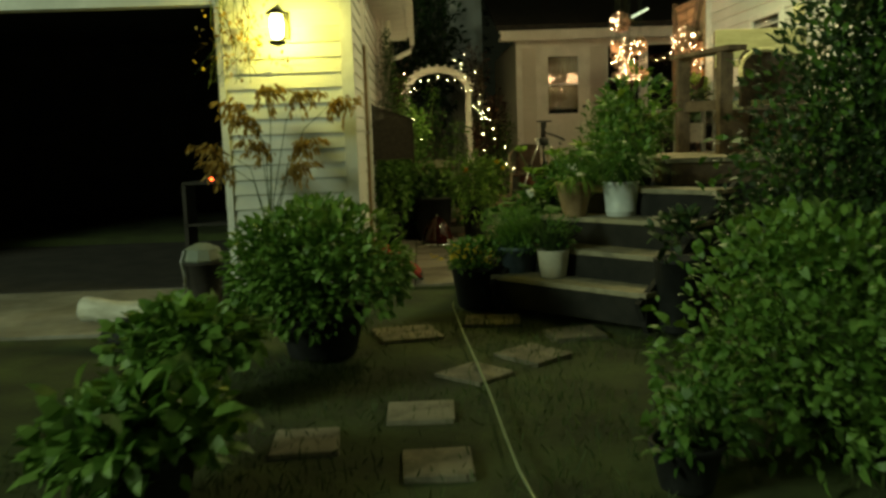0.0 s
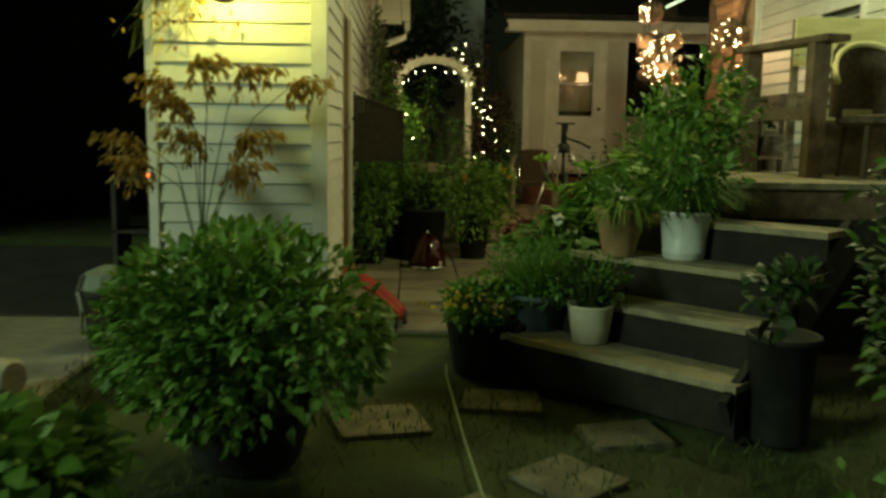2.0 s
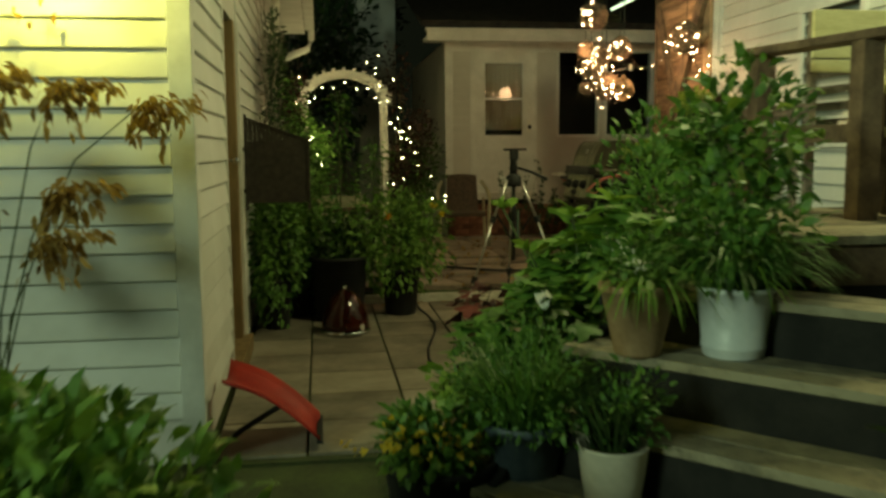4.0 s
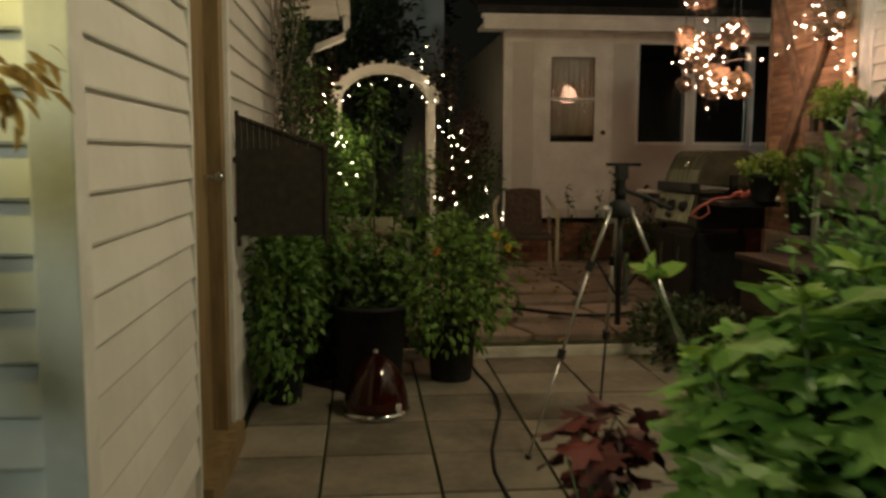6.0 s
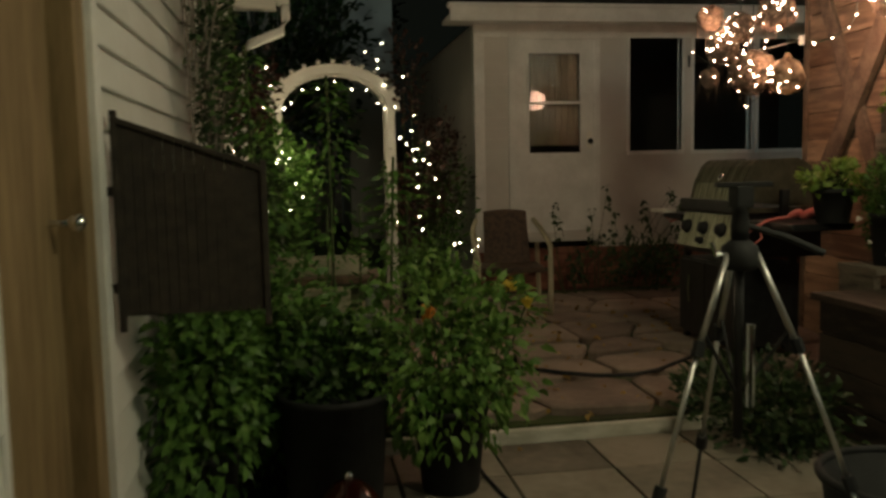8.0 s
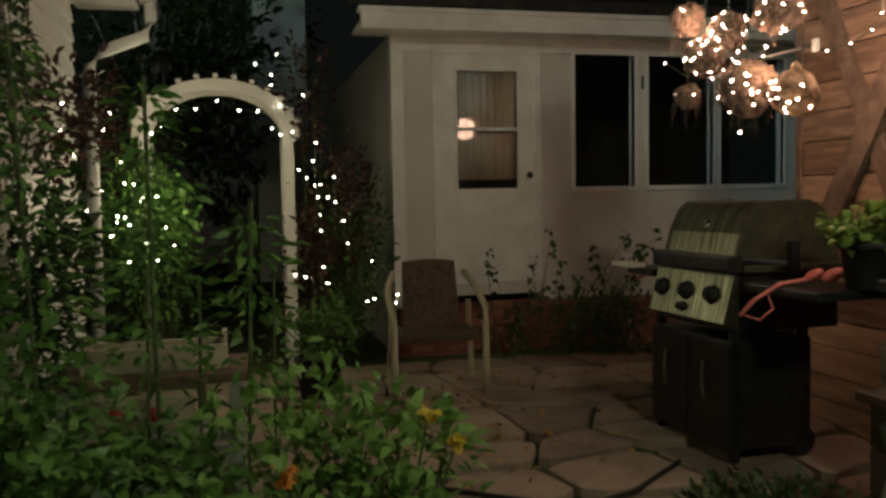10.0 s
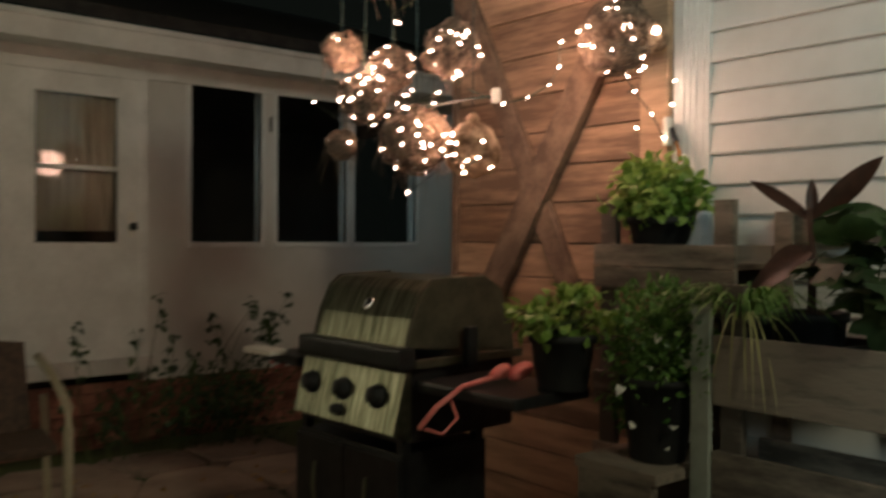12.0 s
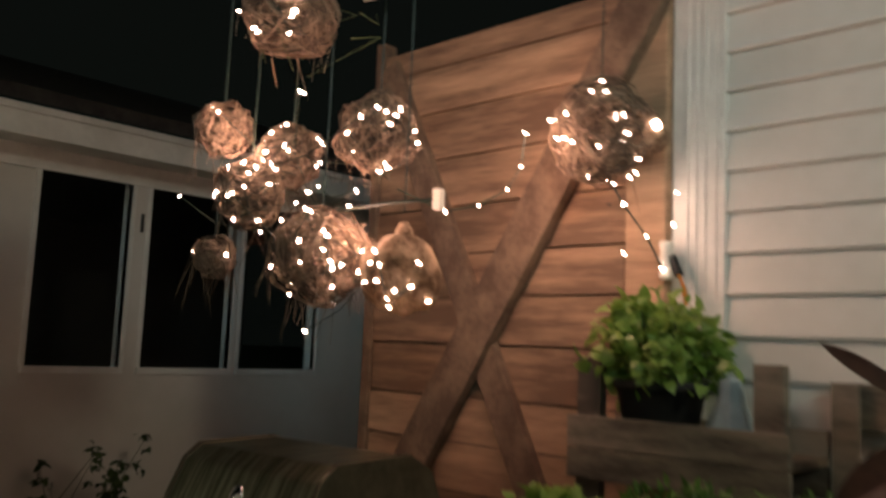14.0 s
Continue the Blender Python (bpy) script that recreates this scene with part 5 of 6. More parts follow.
    s = thing("spatula", "pink silicone spatula hanging over the grill shelf", "spatula", (3.56, 10.72, z0 + 0.93))
    part("handle", tube(B(), ((-0.17, 0.05, -0.13), (-0.1, 0.04, -0.06), (0.02, 0.03, 0.005), (0.16, 0.02, 0.025), (0.24, 0.0, 0.035)), 0.011, seg=8), PINKPLASTIC, s, smooth=True)
    part("handle_loop", tube(B(), ((-0.04, 0.036, -0.028), (-0.03, 0.0, -0.1), (-0.1, 0.0, -0.15), (-0.15, 0.04, -0.13)), 0.006, seg=7), PINKPLASTIC, s, smooth=True)
    for x, y, k in ((0.2, 0.02, 1.0), (0.27, -0.02, 1.2)):
        hd = part("head", ball(B(), (0, 0, 0), 0.045 * k, 14), PINKPLASTIC, s, smooth=True)
        hd.matrix_local = pose(x, y, 0.045, 0, -25, 0) @ Matrix.Diagonal((1.15, 0.8, 0.5, 1))
    s = thing("tongs", "red-handled tongs on the grill shelf", "tongs", (3.62, 12.02, z0 + 0.86))
    part("arm", tube(B(), ((-0.12, 0.0, 0.0), (0, 0.02, 0.03), (0.12, 0.05, 0.08)), 0.009), PINKPLASTIC, s)
    part("arm", tube(B(), ((-0.12, 0.05, 0.02), (0, 0.05, 0.04), (0.12, 0.06, 0.085)), 0.009), PINKPLASTIC, s)
    pot_plant((3.88, 10.53, z0 + 0.925), "bright green low herb in a black pot on the grill shelf", 0.12, 0.21, leaves=420, size=0.05, crown_r=(0.17, 0.17, 0.09), rise=0.05, clumps=12, leaf=LEAFLIGHT, name="herb_pot", aspect=0.6)


def planters():
    def crate(name, label, x, y0, y1, zs, depth, floor):
        t = thing(name, label, "planter", (0, 0, 0))
        for z, h in zs:
            part("slat", box(B(), x, x + 0.02, y0, y1, z, z + h), WOODGREY, t, bevel=0.004)
            part("back_slat", box(B(), x + depth - 0.02, x + depth, y0, y1, z, z + h), WOODGREY, t)
        for y in (y0 + 0.02, y1 - 0.1):
            part("post", box(B(), x + 0.02, x + 0.055, y, y + 0.08, floor, zs[-1][0] + zs[-1][1] + 0.17), WOODGREY, t, bevel=0.004)
        part("bottom", box(B(), x + 0.02, x + depth - 0.02, y0, y1, zs[-1][0], zs[-1][0] + 0.02), WOODDARK, t)
        return t
    crate("pallet_planter", "upper weathered pallet-wood planter against the siding", 4.3, 10.08, 10.74, ((0.7, 0.12), (1.0, 0.12), (1.47, 0.086), (1.56, 0.09)), 0.28, 0.01)
    crate("pallet_planter", "lower weathered pallet-wood planter box", 4.04, 8.95, 10.0, ((0.42, 0.2), (0.76, 0.2), (1.115, 0.235)), 0.32, 0.01)
    pb = thing("pale_board", "upright pale grey board at the planter corner", "board", (4.04, 10.04, 0.01))
    part("board", box(B(), -0.012, 0.012, -0.036, 0.036, 0.0, 1.43), GREYPAINT, pb, bevel=0.004)
    rail = thing("wall_shelf", "grey weathered board fixed along the siding", "shelf", (0, 0, 0))
    part("board", box(B(), 4.575, 4.61, 8.8, 10.06, 1.66, 1.78), WOODGREY, rail, bevel=0.004)
    for y in (8.9, 9.5, 10.0):
        part("upright", box(B(), 4.555, 4.575, y, y + 0.07, 0.01, 1.78), WOODGREY, rail, bevel=0.003)
    step = thing("plank_step", "low dark weathered plank step before the planters", "step", (0, 0, 0))
    part("top_plank", box(B(), 3.5, 4.0, 9.3, 10.15, 0.72, 0.76), OLDSTEP, step, bevel=0.006)
    for x in (3.53, 3.9):
        for k in range(4):
            part("side_board", box(B(), x, x + 0.03, 9.33 + 0.01 * (k % 2), 10.1, 0.02 + k * 0.176, 0.188 + k * 0.176), OLDSTEP, step, bevel=0.005)
    b = thing("blue_bag", "pale blue plastic bag tucked beside the herb pot", "bag", (4.41, 10.28, 1.582))
    bm = B()
    lathe(bm, [(0.075, 0.0), (0.07, 0.06), (0.04, 0.13), (0.03, 0.19), (0.01, 0.2)], 9)
    part("body", bm, BLUEFAB, b)
    pot_plant((4.46, 10.52, 1.582), "lush bright green herb in a black pot in the planter", 0.13, 0.18, leaves=950, size=0.045, crown_r=(0.2, 0.2, 0.15), rise=0.08, clumps=18, leaf=LEAFLIGHT, name="herb_pot", aspect=0.75)
    c = thing("canna_plant", "tall canna with dark burgundy pointed leaves", "plant", (4.24, 9.76, 1.137))
    part("pot", pot_mesh(0.11, 0.3), BLACKPLASTIC, c, smooth=True)
    part("stalk", tube(B(), ((0, 0, 0.25), (0.01, 0.0, 0.45), (0.0, 0.01, 0.64)), 0.016, 0.01, 8), LEAFRED, c)
    for z, way, length, width, droop, m in ((0.6, (-0.05, 0.84, 0.6), 0.27, 0.045, 0.06, LEAFRED), (0.6, (0.05, -0.76, 0.65), 0.29, 0.075, -0.04, LEAFRED), (0.6, (0.0, 0.03, 1.0), 0.14, 0.04, 0.0, LEAFRED), (0.55, (0.08, -0.95, 0.2), 0.25, 0.15, -0.05, LEAFDARK), (0.5, (-0.2, 0.75, -0.35), 0.22, 0.11, 0.35, LEAFRED), (0.42, (-0.1, -0.7, 0.1), 0.2, 0.05, 0.5, LEAF)):
        part("leaf", long_leaf((0, 0, z), way, length, width, droop), m, c, smooth=True)
    s = thing("spider_plant", "spider plant with long pale trailing blades", "plant", (4.165, 9.95, 1.137))
    part("pot", pot_mesh(0.095, 0.28), BLACKPLASTIC, s, smooth=True)
    tagged(part("blade_tuft", blades("blade_tuft", 190, (0, 0, 0.26), 0.36, 0.36, LEAFMID, 0.006, 0.95, base_r=0.07), LEAF, s), kind="stuff")
    tagged(part("runner_tuft", blades("runner_tuft", 22, (-0.07, -0.02, 0.27), 0.2, 0.28, STRAW, 0.006, 2.5, base_r=0.06), STRAW, s, "pale dry runners"), kind="stuff")
    pot_plant((4.2, 9.48, 1.137), "round-leaved dark plant in a black pot", 0.14, 0.2, leaves=70, size=0.12, crown_r=(0.2, 0.24, 0.22), rise=0.24, clumps=12, leaf=LEAFDARK, lobed=True, name="round_leaf_plant")
    t = pot_plant((4.07, 10.24, 0.88), "soft trailing green plant hanging over the planter edge", 0.13, 0.3, leaves=3000, size=0.034, crown_r=(0.19, 0.22, 0.27), rise=0.05, clumps=20, leaf=LEAF, name="trailing_plant")
    q = RNG.normal(size=(14, 3)) * np.array((0.1, 0.12, 0.12)) + np.array((-0.1, -0.1, 0.3))
    tagged(part("blossom", leaf_mesh("blossom", q, RNG.normal(size=(14, 3)), 0.03, FLOWERW, aspect=0.9), FLOWERW, t, "tiny white flowers"), kind="stuff")
    st = thing("pot_shelf", "rough plank shelf under the trailing plant", "shelf", (4.07, 10.26, 0))
    part("top", box(B(), -0.2, 0.2, -0.16, 0.2, 0.84, 0.88), WOODGREY, st, bevel=0.005)
    for x in (-0.18, 0.18):
        part("leg", box(B(), x - 0.02, x + 0.02, -0.14, 0.18, 0.01, 0.84), WOODGREY, st)


def tripod():
    t = thing("tripod", "silver and black camera tripod standing on the pavers", "tripod", (2.05, 8.24, 0.01))
    for k, a in enumerate((200, 333, 83)):
        c, s = math.cos(radians(a)), math.sin(radians(a))
        pt = lambda r, z: (r * c, r * s, z)
        lg = part("leg", tube(B(), (pt(0.05, 1.2), pt(0.17, 0.92)), 0.0098, seg=8), ALU, t, smooth=True)
        part("lower_leg", tube(B(), (pt(0.168, 0.93), pt(0.325, 0.5)), 0.008, seg=8), ALU, lg, smooth=True)
        part("lower_leg", tube(B(), (pt(0.32, 0.51), pt(0.5, 0.02)), 0.0065, seg=8), ALU if k < 2 else BLACKMETAL, lg, smooth=True)
        for r, z in ((0.17, 0.92), (0.325, 0.5)):
            part("leg_lock", tube(B(), (pt(r - 0.008, z + 0.022), pt(r + 0.008, z - 0.022)), 0.02, seg=8), BLACKPLASTIC, lg)
        part("foot", ball(B(), pt(0.5, 0.012), 0.016, 8), BLACKPLASTIC, lg)
        part("spreader", tube(B(), ((0, 0, 0.75), pt(0.15, 0.97)), 0.006), BLACKPLASTIC, t)
    part("column", tube(B(), ((0, 0, 0.62), (0, 0, 1.25)), 0.015, seg=10), BLACKMETAL, t, smooth=True)
    part("column_sleeve", tube(B(), ((0.03, -0.02, 0.72), (0.03, -0.02, 0.98)), 0.014, seg=8), CHROME, t)
    part("shoulder", lathe(B(), [(0.05, 1.15), (0.06, 1.17), (0.055, 1.22), (0.03, 1.24)], 14), BLACKPLASTIC, t, smooth=True)
    part("head", lathe(B(), [(0.025, 1.24), (0.03, 1.28), (0.022, 1.33), (0.03, 1.34)], 12), BLACKPLASTIC, t, smooth=True)
    part("pan_handle", tube(B(), ((0, 0, 1.29), (0.12, -0.06, 1.25), (0.22, -0.1, 1.2)), 0.009, 0.012, 8), BLACKPLASTIC, t)
    part("side_crank", tube(B(), ((0, 0, 1.2), (-0.09, -0.02, 1.2), (-0.1, -0.02, 1.235)), 0.007), CHROME, t)
    part("phone_plate", beam(B(), (-0.07, 0.02, 1.41), (0.09, -0.02, 1.41), 0.05, 0.016), BLACKPLASTIC, t, bevel=0.004)
    part("clamp", box(B(), -0.025, 0.03, -0.03, 0.03, 1.34, 1.405), BLACKPLASTIC, t, bevel=0.006)


def path_things():
    l = thing("red_lantern", "dark red glazed bell-shaped lantern with a chrome foot band", "lantern", (0.86, 8.88, 0.012))
    part("body", lathe(B(), [(0.182, 0.03), (0.187, 0.05), (0.176, 0.12), (0.145, 0.21), (0.1, 0.28), (0.055, 0.325), (0.02, 0.34)], 28), REDGLAZE, l, smooth=True)
    part("foot_band", lathe(B(), [(0.186, 0.0), (0.194, 0.008), (0.192, 0.03), (0.182, 0.035)], 28), CHROME, l, smooth=True)
    part("label", box(B(), 0.06, 0.09, -0.162, -0.155, 0.07, 0.115), LABELM, l, "small white label").rotation_euler = (0.18, 0, 0.3)
    part("knob", ball(B(), (0, 0, 0.352), 0.018, 10), CHROME, l, smooth=True)
    for x, y, r, n, wd in ((0.5, 9.75, 0.2, 2600, "tall tomato plant in a black pot against the garage"), (1.36, 9.6, 0.17, 1500, "bushy tomato plant with trailing tips in a black pot"), (0.68, 10.35, 0.2, 1300, "leafy green plant in a black tub"), (0.33, 9.15, 0.12, 1300, "trailing grey-green plant against the garage wall")):
        pot_plant((x, y, 0.012), wd, r, 0.4, leaves=int(n * 1.6), size=0.062, crown_r=(0.2 if y < 9.3 else 0.42, 0.36, 0.42 if x > 1 else (0.24 if y > 10 else 0.56)), rise=0.22 if y < 10 else 0.06, clumps=34, leaf=LEAFMID if x > 1 else LEAF, skirt=0.5, name="tomato_plant")
    big = thing("planter_tub", "large plain black tub behind the red lantern", "tub", (0.83, 9.42, 0.012))
    part("body", pot_mesh(0.235, 0.54, 0.84), BLACKPLASTIC, big, smooth=True)
    q, w = crown(380, (0.0, 0.1, 0.62), (0.3, 0.26, 0.16), 12)
    tagged(part("seedling_growth", leaf_mesh("seedling_growth", q, w, 0.06, LEAFDARK), LEAFDARK, big), kind="stuff")
    tv = thing("tomato_vine", "tall thin tomato vines tied to stakes", "plant", (0.7, 10.3, 0.1))
    for x0, x1, top, n in ((-0.18, -0.24, 2.02, 620), (0.18, 0.165, 1.87, 380), (0.45, 0.5, 1.45, 300), (-0.36, -0.38, 1.3, 420)):
        part("stake", tube(B(), ((x0, 0, 0), (x0 * 0.5 + x1 * 0.5, 0.01, top * 0.5), (x1, 0, top)), 0.008), STEM, tv)
        u = RNG.random(n)
        d = RNG.normal(size=(n, 3)) * np.array((0.13, 0.13, 0.04))
        q = np.stack((x0 + (x1 - x0) * u, 0 * u, 0.45 + (top - 0.5) * u), 1) + d * (1.3 - u)[:, None]
        tagged(part("foliage", leaf_mesh("foliage", q, d + np.array((0, 0, -0.03)), 0.065, LEAF, 0.32), LEAF, tv), kind="stuff")
    ar = thing("leafy_shrub", "light green leafy shrub lit by string lights before the arbor", "shrub", (0.6, 14.28, 0.2))
    q, w = crown(1300, (0.0, 0.0, 1.05), (0.28, 0.2, 0.62), 26)
    tagged(part("branchwork", stems(B(), (0, 0, 0), [tuple(x) for x in q[::60]], 0.008), STEM, ar), kind="stuff")
    tagged(part("foliage", leaf_mesh("foliage", q, w, 0.07, LEAF, 0.5), LEAF, ar), kind="stuff")
    gc = thing("groundcover_plant", "low dark leafy plant spreading beside the plank step", "plant", (3.15, 10.0, ground_z(10.0)))
    q, w = crown(2200, (0.0, 0.0, 0.16), (0.42, 0.55, 0.26), 30, floor=0.0)
    tagged(part("stemwork", stems(B(), (0, 0, 0), [tuple(x) for x in q[::90]], 0.005), STEM, gc), kind="stuff")
    tagged(part("foliage", leaf_mesh("foliage", q, w, 0.06, LEAFDARK, 0.4), LEAFDARK, gc), kind="stuff")
    st = thing("garden_stakes", "thin green garden stakes among the tomato plants", "stakes", (0.95, 10.3, 0))
    for dx in (-0.12, 0.05, 0.3):
        part("stake", tube(B(), ((dx, 0, 0.1), (dx + 0.02, 0.02, 1.3)), 0.006), STEM, st)
    f = thing("marigold", "orange and yellow marigolds in low pots", "flowers", (1.5, 9.4, 0.55))
    for c, m in (((-0.25, 0, 0.32), FLOWERO), ((0.15, 0.2, 0.4), FLOWERY), ((0.22, 0.15, 0.33), FLOWERY)):
        p = np.tile(np.array(c), (14, 1)) + RNG.normal(size=(14, 3)) * 0.008
        part("bloom", leaf_mesh("bloom", p, RNG.normal(size=(14, 3)), 0.03, m, aspect=0.8), m, f)
        part("stalk", tube(B(), (c, (0, 0.1, -0.2)), 0.004), STEM, f)
    s = thing("woven_screen", "dark brown woven screen panel standing out from the garage", "screen", (0.16, 8.54, 0.0), 3)
    bm = B()
    for k in range(15):
        box(bm, 0.002 + k * 0.03, 0.0305 + k * 0.03, -0.006, 0.006, 1.05, 1.655 - 0.011 * k)
    tagged(part("slatwork", bm, PANELDARK, s), kind="stuff")
    for z in (1.12, 1.42):
        part("batten", box(B(), -0.035, 0.45, 0.006, 0.022, z, z + 0.03), PANELDARK, s)
    part("top_rail", beam(B(), (0.0, 0.0, 1.658), (0.45, 0.0, 1.495), 0.03, 0.016), PANELDARK, s, bevel=0.004)
    for x in (0.0, 0.44):
        part("post", box(B(), x, x + 0.02, -0.014, 0.016, 1.0, 1.68 - 0.36 * x), PANELDARK, s, bevel=0.004)
    part("backing", box(B(), 0.01, 0.45, 0.007, 0.01, 1.06, 1.49), PANELDARK, s)
    b = thing("bin", "wide dark plastic tub on the pavers behind the tripod", "tub", (2.74, 8.32, 0.012))
    part("body", lathe(B(), [(0.236, 0), (0.246, 0.012), (0.293, 0.392), (0.284, 0.394), (0.236, 0.04), (0.01, 0.03)], 28), BLACKPLASTIC, b, smooth=True)
    part("rim", tube(B(), [(0.3 * math.cos(k * math.tau / 28), 0.3 * math.sin(k * math.tau / 28), 0.402) for k in range(29)], 0.016, seg=8, caps=False), BLACKPLASTIC, b, "rolled black rim", smooth=True)
    h = part("dark_hose", tube(B(), [(1.35 + 0.06 * math.sin(k * 0.9) + 0.02 * k, 6.4 + 0.3 * k, 0.02) for k in range(13)], 0.008, seg=7), BLACKPLASTIC, None, "dark hose winding along the paver path", smooth=True)
    tagged(h, category="hose")
    h = part("dark_hose", tube(B(), [(1.3 + 0.2 * k, 11.0 + 0.25 * math.sin(k * 0.7), ground_z(11.2) + 0.03) for k in range(11)], 0.013, seg=7), BLACKPLASTIC, None, "dark hose lying across the flagstones", smooth=True)
    tagged(h, category="hose")
    c = thing("garden_bench", "grey-green wooden potting bench with bags and boxes", "bench", (0.8, 11.08, 0.15))
    part("front_shelf", box(B(), -0.36, 0.36, -0.42, -0.2, 0.48, 0.51), GREYPAINT, c, bevel=0.005)
    for z in (0.29, 0.39):
        part("front_slat", box(B(), -0.34, 0.36, -0.44, -0.42, z, z + 0.08), GREYPAINT, c, bevel=0.005)
    for x in (-0.36, 0.3):
        part("front_leg", box(B(), x, x + 0.06, -0.42, -0.36, 0, 0.48), GREYPAINT, c, bevel=0.005)
        part("back_leg", box(B(), x, x + 0.06, 0.17, 0.23, 0, 0.66), GREYPAINT, c, bevel=0.005)
        part("middle_leg", box(B(), x, x + 0.06, -0.2, -0.14, 0, 0.66), GREYPAINT, c, bevel=0.005)
    part("top", box(B(), -0.4, 0.4, -0.2, 0.25, 0.66, 0.7), WOODDARK, c, bevel=0.006)
    p = thing("soil_bag", "cream soil bag with a red and white print", "bag", (0.78, 10.76, 0.662))
    part("body", box(B(), -0.2, 0.2, -0.02, 0.1, 0.0, 0.14), CREAM, p, bevel=0.03)
    for x, z, k in ((-0.1, 0.08, 0.035), (0.04, 0.07, 0.04)):
        part("print", ball(B(), (x, -0.022 + k * 0.7, z), k, 12), REDPLASTIC, p, "red print")
    p = thing("wooden_box", "pale open wooden box on the potting bench", "box", (0.8, 11.08, 0.852))
    part("bottom", box(B(), -0.28, 0.3, -0.1, 0.12, 0, 0.02), CREAM, p)
    for y in (-0.1, 0.1):
        part("side", box(B(), -0.28, 0.3, y, y + 0.02, 0.02, 0.1), CREAM, p, bevel=0.004)
    for x in (-0.28, 0.28):
        part("end", box(B(), x, x + 0.02, -0.08, 0.1, 0.02, 0.14), CREAM, p, bevel=0.004)


def garden_chair():
    gz = 0.2
    t = thing("garden_chair", "garden chair with dark woven back and pale curved arms", "chair", (2.5, 13.1, gz), -6)
    bm = B()
    rows = []
    for i in range(7):
        u = i / 6
        hw = 0.21 - 0.015 * u
        rows.append([bm.verts.new((hw * (k / 5 - 1), 0.2 + 0.16 * u - 0.03 * math.cos((k / 5 - 1) * 1.5), 0.42 + 0.46 * u + (0.02 * math.cos((k / 5 - 1) * 1.5) if i == 6 else 0))) for k in range(11)])
    for a, b in zip(rows, rows[1:]):
        for k in range(10):
            bm.faces.new((a[k], a[k + 1], b[k + 1], b[k]))
    ex = bmesh.ops.extrude_face_region(bm, geom=list(bm.faces))
    for v in [q for q in ex["geom"] if isinstance(q, bmesh.types.BMVert)]:
        v.co.y += 0.02
    part("backrest", bm, RATTAN, t)
    part("seat", box(B(), -0.27, 0.27, -0.25, 0.22, 0.38, 0.43), RATTAN, t, bevel=0.015)
    for x in (-0.31, 0.31):
        part("arm", tube(B(), ((x * 0.85, 0.36, 0.8), (x, 0.2, 0.72), (x * 1.05, 0.0, 0.65), (x * 1.04, -0.2, 0.6), (x, -0.26, 0.5), (x, -0.26, 0.25), (x, -0.25, 0)), 0.024, seg=8), CREAM, t, "pale bent arm", smooth=True)
        part("leg", tube(B(), ((x * 0.9, 0.26, 0.6), (x, 0.32, 0)), 0.02, seg=8), CREAM, t)
    pot_plant((1.68, 13.05, gz), "black nursery pot with leafy rose canes", 0.16, 0.3, leaves=420, size=0.06, crown_r=(0.26, 0.26, 0.22), rise=0.2, clumps=9)
    w = thing("wall_weeds", "wiry dark seed-head weeds against the sunroom wall", "plant", (3.55, 13.95, gz))
    bm, pts = B(), []
    for k in range(34):
        x = RNG.uniform(-0.45, 1.1)
        h = RNG.uniform(0.35, 1.0) * (1.05 if x > -0.1 else 0.9)
        top = (x + RNG.normal() * 0.12, RNG.normal() * 0.1, h)
        tube(bm, ((x * 0.7, 0, 0), (x * 0.9, 0.02, h * 0.5), top), 0.005, 0.002, 4)
        for q in range(3):
            pts.append((top[0] + RNG.normal() * 0.02, top[1], top[2] - 0.09 * q))
    tagged(part("stalkwork", bm, STEM, w), kind="stuff")
    p = np.repeat(np.array(pts), 5, 0) + RNG.normal(size=(len(pts) * 5, 3)) * 0.012
    tagged(part("seed_head_spray", leaf_mesh("seed_head_spray", p, RNG.normal(size=p.shape), 0.05, LEAFDARK, aspect=0.7), LEAFDARK, w, "dark dry seed heads"), kind="stuff")
    q, v = crown(900, (0.65, 0.0, 0.3), (0.5, 0.25, 0.32), 14, floor=0.0)
    tagged(part("undergrowth", leaf_mesh("undergrowth", q, v, 0.05, LEAFDARK), LEAFDARK, w), kind="stuff")


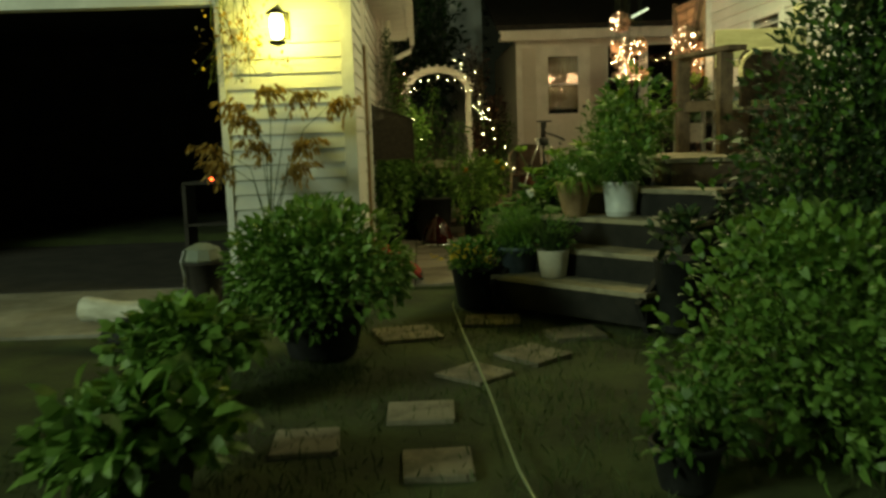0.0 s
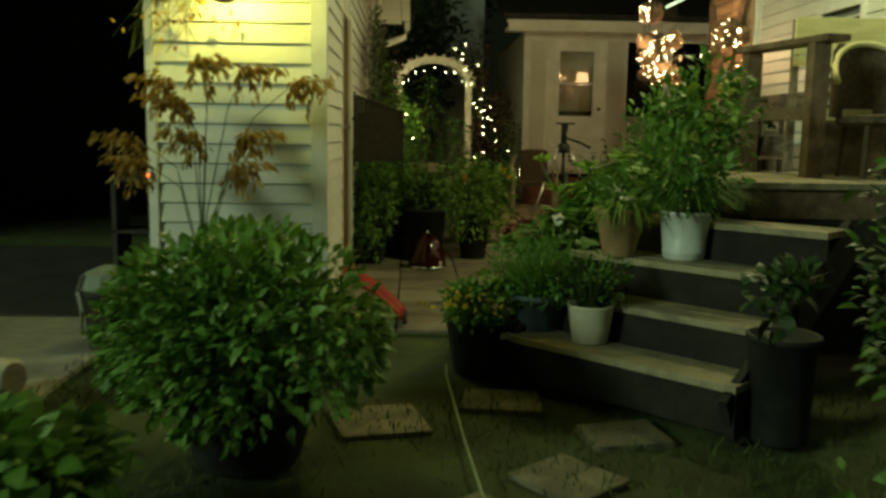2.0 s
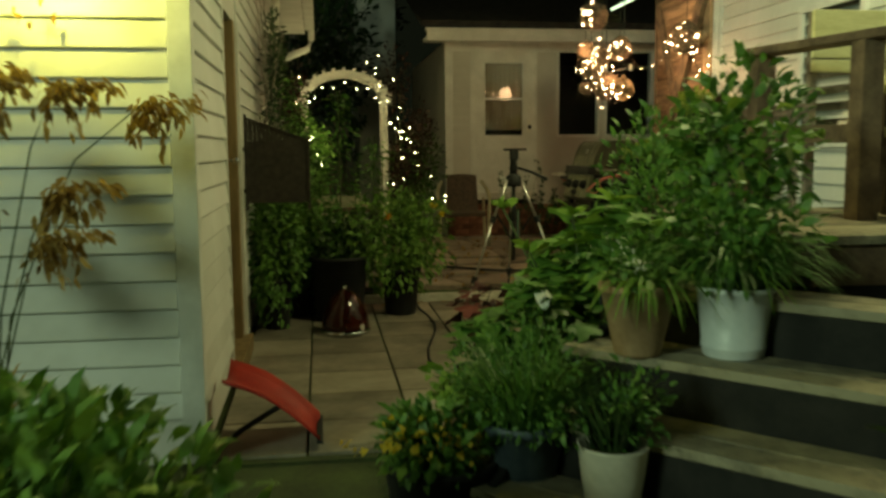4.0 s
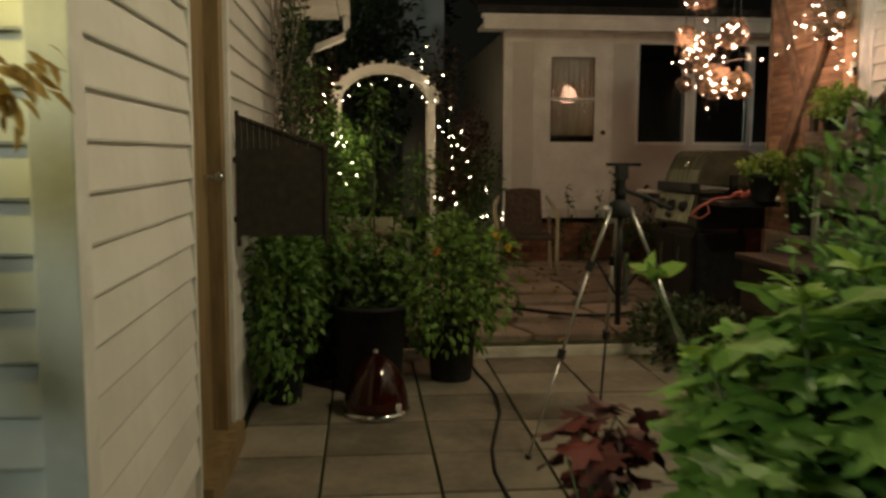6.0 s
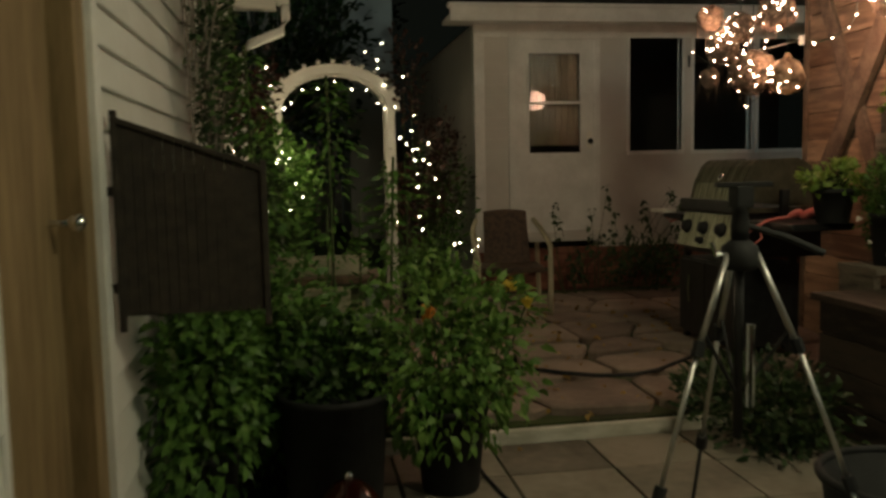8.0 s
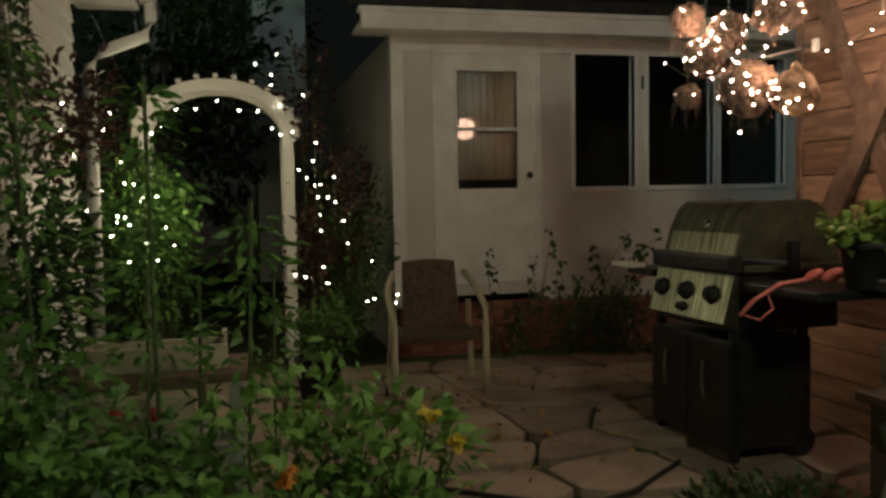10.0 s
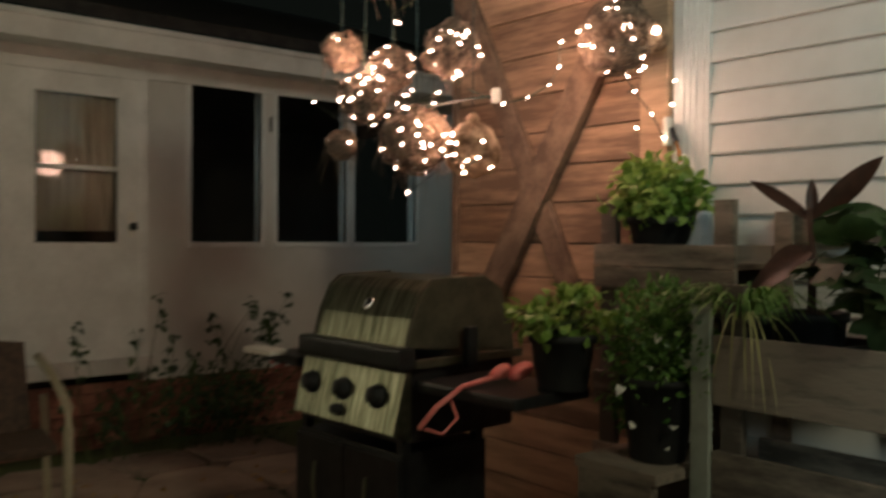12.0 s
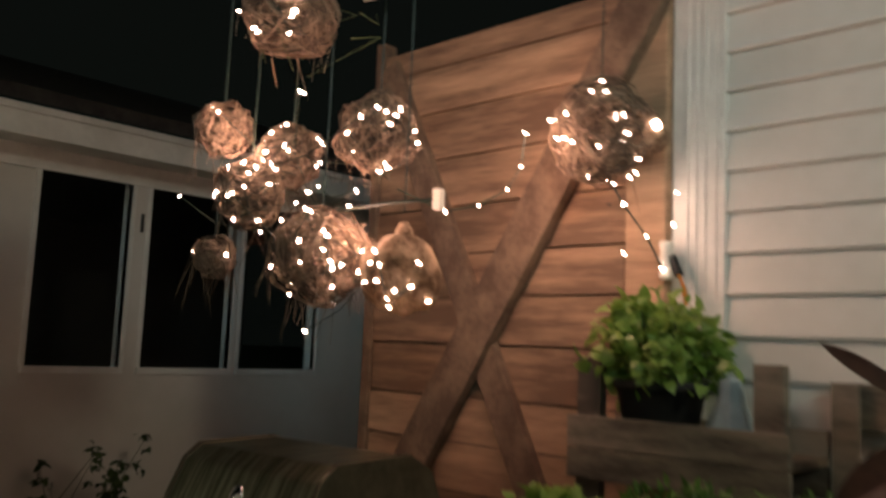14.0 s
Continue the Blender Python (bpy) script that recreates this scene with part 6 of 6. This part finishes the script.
def arbor():
    y0, xl, xr, gz = 14.3, 0.5, 1.6, 0.2
    t = thing("garden_arbor", "white arched garden arbor wound with vines and lights", "arbor", (0, 0, gz))
    for x in (xl, xr):
        for dy in (0.0, 0.4):
            part("post", box(B(), x - 0.04, x + 0.04, y0 + dy - 0.03, y0 + dy + 0.03, 0, 1.9), PAINT_OLD, t, bevel=0.008)
    for dy in (0.0, 0.4):
        bm, cx, R = B(), (xl + xr) / 2, (xr - xl) / 2
        inner, outer = R - 0.03, R + 0.09
        prev = None
        for k in range(25):
            a = math.pi * k / 24
            pts = []
            for r in (inner, outer):
                for d in (-0.02, 0.02):
                    pts.append(bm.verts.new((cx + r * math.cos(a), y0 + dy + d, 1.85 + r * 0.72 * math.sin(a))))
            if prev:
                for i, j in ((0, 1), (1, 3), (3, 2), (2, 0)):
                    bm.faces.new((prev[i], prev[j], pts[j], pts[i]))
            else:
                first = pts
            prev = pts
        bm.faces.new((first[0], first[1], first[3], first[2]))
        bm.faces.new((prev[0], prev[2], prev[3], prev[1]))
        part("arch", bm, PAINT_OLD, t)
    for k in range(1, 14):
        a = math.pi * k / 14
        r = (xr - xl) / 2 + 0.09
        x, z = (xl + xr) / 2 + r * math.cos(a), 1.86 + r * 0.72 * math.sin(a)
        part("slat", box(B(), x - 0.02, x + 0.02, y0 - 0.05, y0 + 0.45, z, z + 0.025), PAINT_OLD, t)
    v = thing("climbing_rose", "climbing rose with green and reddish leaves over the arbor", "plant", (0, 0, gz))
    for cx, n, rr, cz, mt in ((0.35, 2300, (0.36, 0.4, 0.75), 1.05, LEAF), (0.5, 1300, (0.22, 0.5, 0.7), 0.95, LEAF), (1.75, 700, (0.2, 0.45, 0.6), 0.7, LEAFRED), (1.95, 1500, (0.42, 0.36, 0.95), 1.0, LEAFRED), (2.05, 1300, (0.42, 0.3, 0.75), 0.75, LEAF), (0.15, 700, (0.3, 0.3, 0.5), 1.7, LEAFRED), (1.75, 300, (0.2, 0.2, 0.5), 2.2, LEAFRED)):
        q, w = crown(n, (cx, y0 + 0.1, cz), rr, 16, floor=0.0)
        tagged(part("canework", stems(B(), (cx, y0 + 0.1, 0), [tuple(x) for x in q[::70]], 0.008), STEM, v), kind="stuff")
        tagged(part("foliage", leaf_mesh("foliage", q, w, 0.06, mt), mt, v), kind="stuff")
    s = thing("string_lights", "white string lights over the arbor and rose", "string lights", (0, 0, 0))
    pts = []
    for k in range(9):
        a = math.pi * (k + 0.7) / 9.5
        pts.append((1.05 + 0.5 * math.cos(a), y0 - 0.06, gz + 1.79 + 0.34 * math.sin(a) - 0.05 * (k % 2)))
    for k in range(28):
        u = RNG.random()
        pts.append((1.6 + u * 0.95 * RNG.random(), y0 - 0.25 - 0.1 * RNG.random(), gz + 2.1 - 1.75 * u + RNG.normal() * 0.1))
    for k in range(6):
        pts.append((1.52 + 0.1 * RNG.normal() * 0.6, y0 - 0.05, gz + 2.1 + 0.08 * k))
    for k in range(22):
        pts.append((0.42 + RNG.normal() * 0.12, y0 - 0.34, gz + 0.75 + 0.75 * RNG.random()))
    bulbs(s, pts, BULBW_ME)
    bm = B()
    for a, b in zip(pts, pts[1:]):
        if (Vector(a) - Vector(b)).length < 0.6:
            tube(bm, (a, b), 0.003, seg=3, caps=False)
    tagged(part("wire", bm, WIRE, s), kind="stuff")
    s = thing("string_lights", "warm string lights in the shrub by the garage", "string lights", (0, 0, 0))
    bulbs(s, [(0.33 + RNG.normal() * 0.1, 12.6 + RNG.normal() * 0.1, 2.05 + RNG.normal() * 0.2) for k in range(16)])
    p = thing("vine_post", "weathered pale post wrapped with vines by the garage", "post", (0.26, 10.85, 0.13))
    part("shaft", tube(B(), ((0, 0, 0), (0.03, 0, 0.9), (-0.01, 0, 1.6), (0.0, 0.0, 2.2), (0.05, 0.0, 2.75)), 0.055, 0.042, 10), BIRCH, p, smooth=True)
    q, w = crown(1500, (0.03, 0.1, 1.1), (0.28, 0.5, 0.62), 22)
    tagged(part("foliage", leaf_mesh("foliage", q, w, 0.06, LEAFDARK), LEAFDARK, p), kind="stuff")
    bm = B()
    for k in range(70):
        a = Vector((-0.06 + 0.12 * RNG.random(), RNG.uniform(-0.95, 0.5), RNG.uniform(1.3, 2.1)))
        d = Vector((RNG.normal() * 0.04, RNG.normal() * 0.16, 0.35 + 0.3 * RNG.random()))
        tube(bm, (a, a + d * 0.35 + Vector((0, RNG.normal() * 0.04, 0)), a + d * 0.7, a + d), 0.006, 0.002, 4)
    tagged(part("twigwork", bm, BARK, p), kind="stuff")
    q, w = crown(1100, (0.02, -0.2, 1.95), (0.1, 0.7, 0.6), 24)
    tagged(part("dark_foliage", leaf_mesh("dark_foliage", q, w, 0.055, LEAFDARK), LEAFDARK, p), kind="stuff")
    q, w = crown(600, (0.06, 1.35, 1.9), (0.22, 0.3, 0.4), 12)
    tagged(part("red_foliage", leaf_mesh("red_foliage", q, w, 0.06, LEAFRED), LEAFRED, p), kind="stuff")


def overhead_cables():
    t = thing("overhead_cables", "pale service cables sagging from the house corner", "cable", (0, 0, 0))
    for dz, dx in ((0.0, 0.0), (0.12, 0.15)):
        pts = []
        for k in range(13):
            u = k / 12
            pts.append((4.66 - (2.9 + dx) * u, 10.45 + 3.9 * u, 3.55 + dz - 0.35 * math.sin(math.pi * u) + 0.55 * u))
        part("cable", tube(B(), pts, 0.008, seg=5), ALU, t)
    part("bracket", box(B(), 4.62, 4.68, 10.4, 10.5, 3.5, 3.72), TRIM, t, bevel=0.005)


def far_trees():
    for x, y, h in ((0.2, 20, 5.5), (-3.5, 22, 7.0), (-7, 19, 6.0), (1.2, 24, 6.5)):
        t = thing("tree", "dark leafy tree at the end of the garden", "tree", (x, y, 0.15))
        part("trunk", tube(B(), ((0, 0, 0), (0.05, 0, h * 0.25), (0, 0.05, h * 0.5), (0.05, 0, h * 0.8)), 0.16, 0.05, 9), BARK, t)
        q, w = crown(2600, (0, 0, h * 0.62), (1.6, 1.6, h * 0.42), 34)
        tagged(part("limb_structure", stems(B(), (0, 0, h * 0.35), [tuple(v) for v in q[::120]], 0.035), BARK, t), kind="stuff")
        tagged(part("crown", leaf_mesh("crown", q, w, 0.16, LEAFDARK), LEAFDARK, t), kind="stuff")


wood_screen(), hanging_lights(), grill(), planters(), tripod(), path_things(), garden_chair(), arbor(), overhead_cables(), far_trees(), lawn()
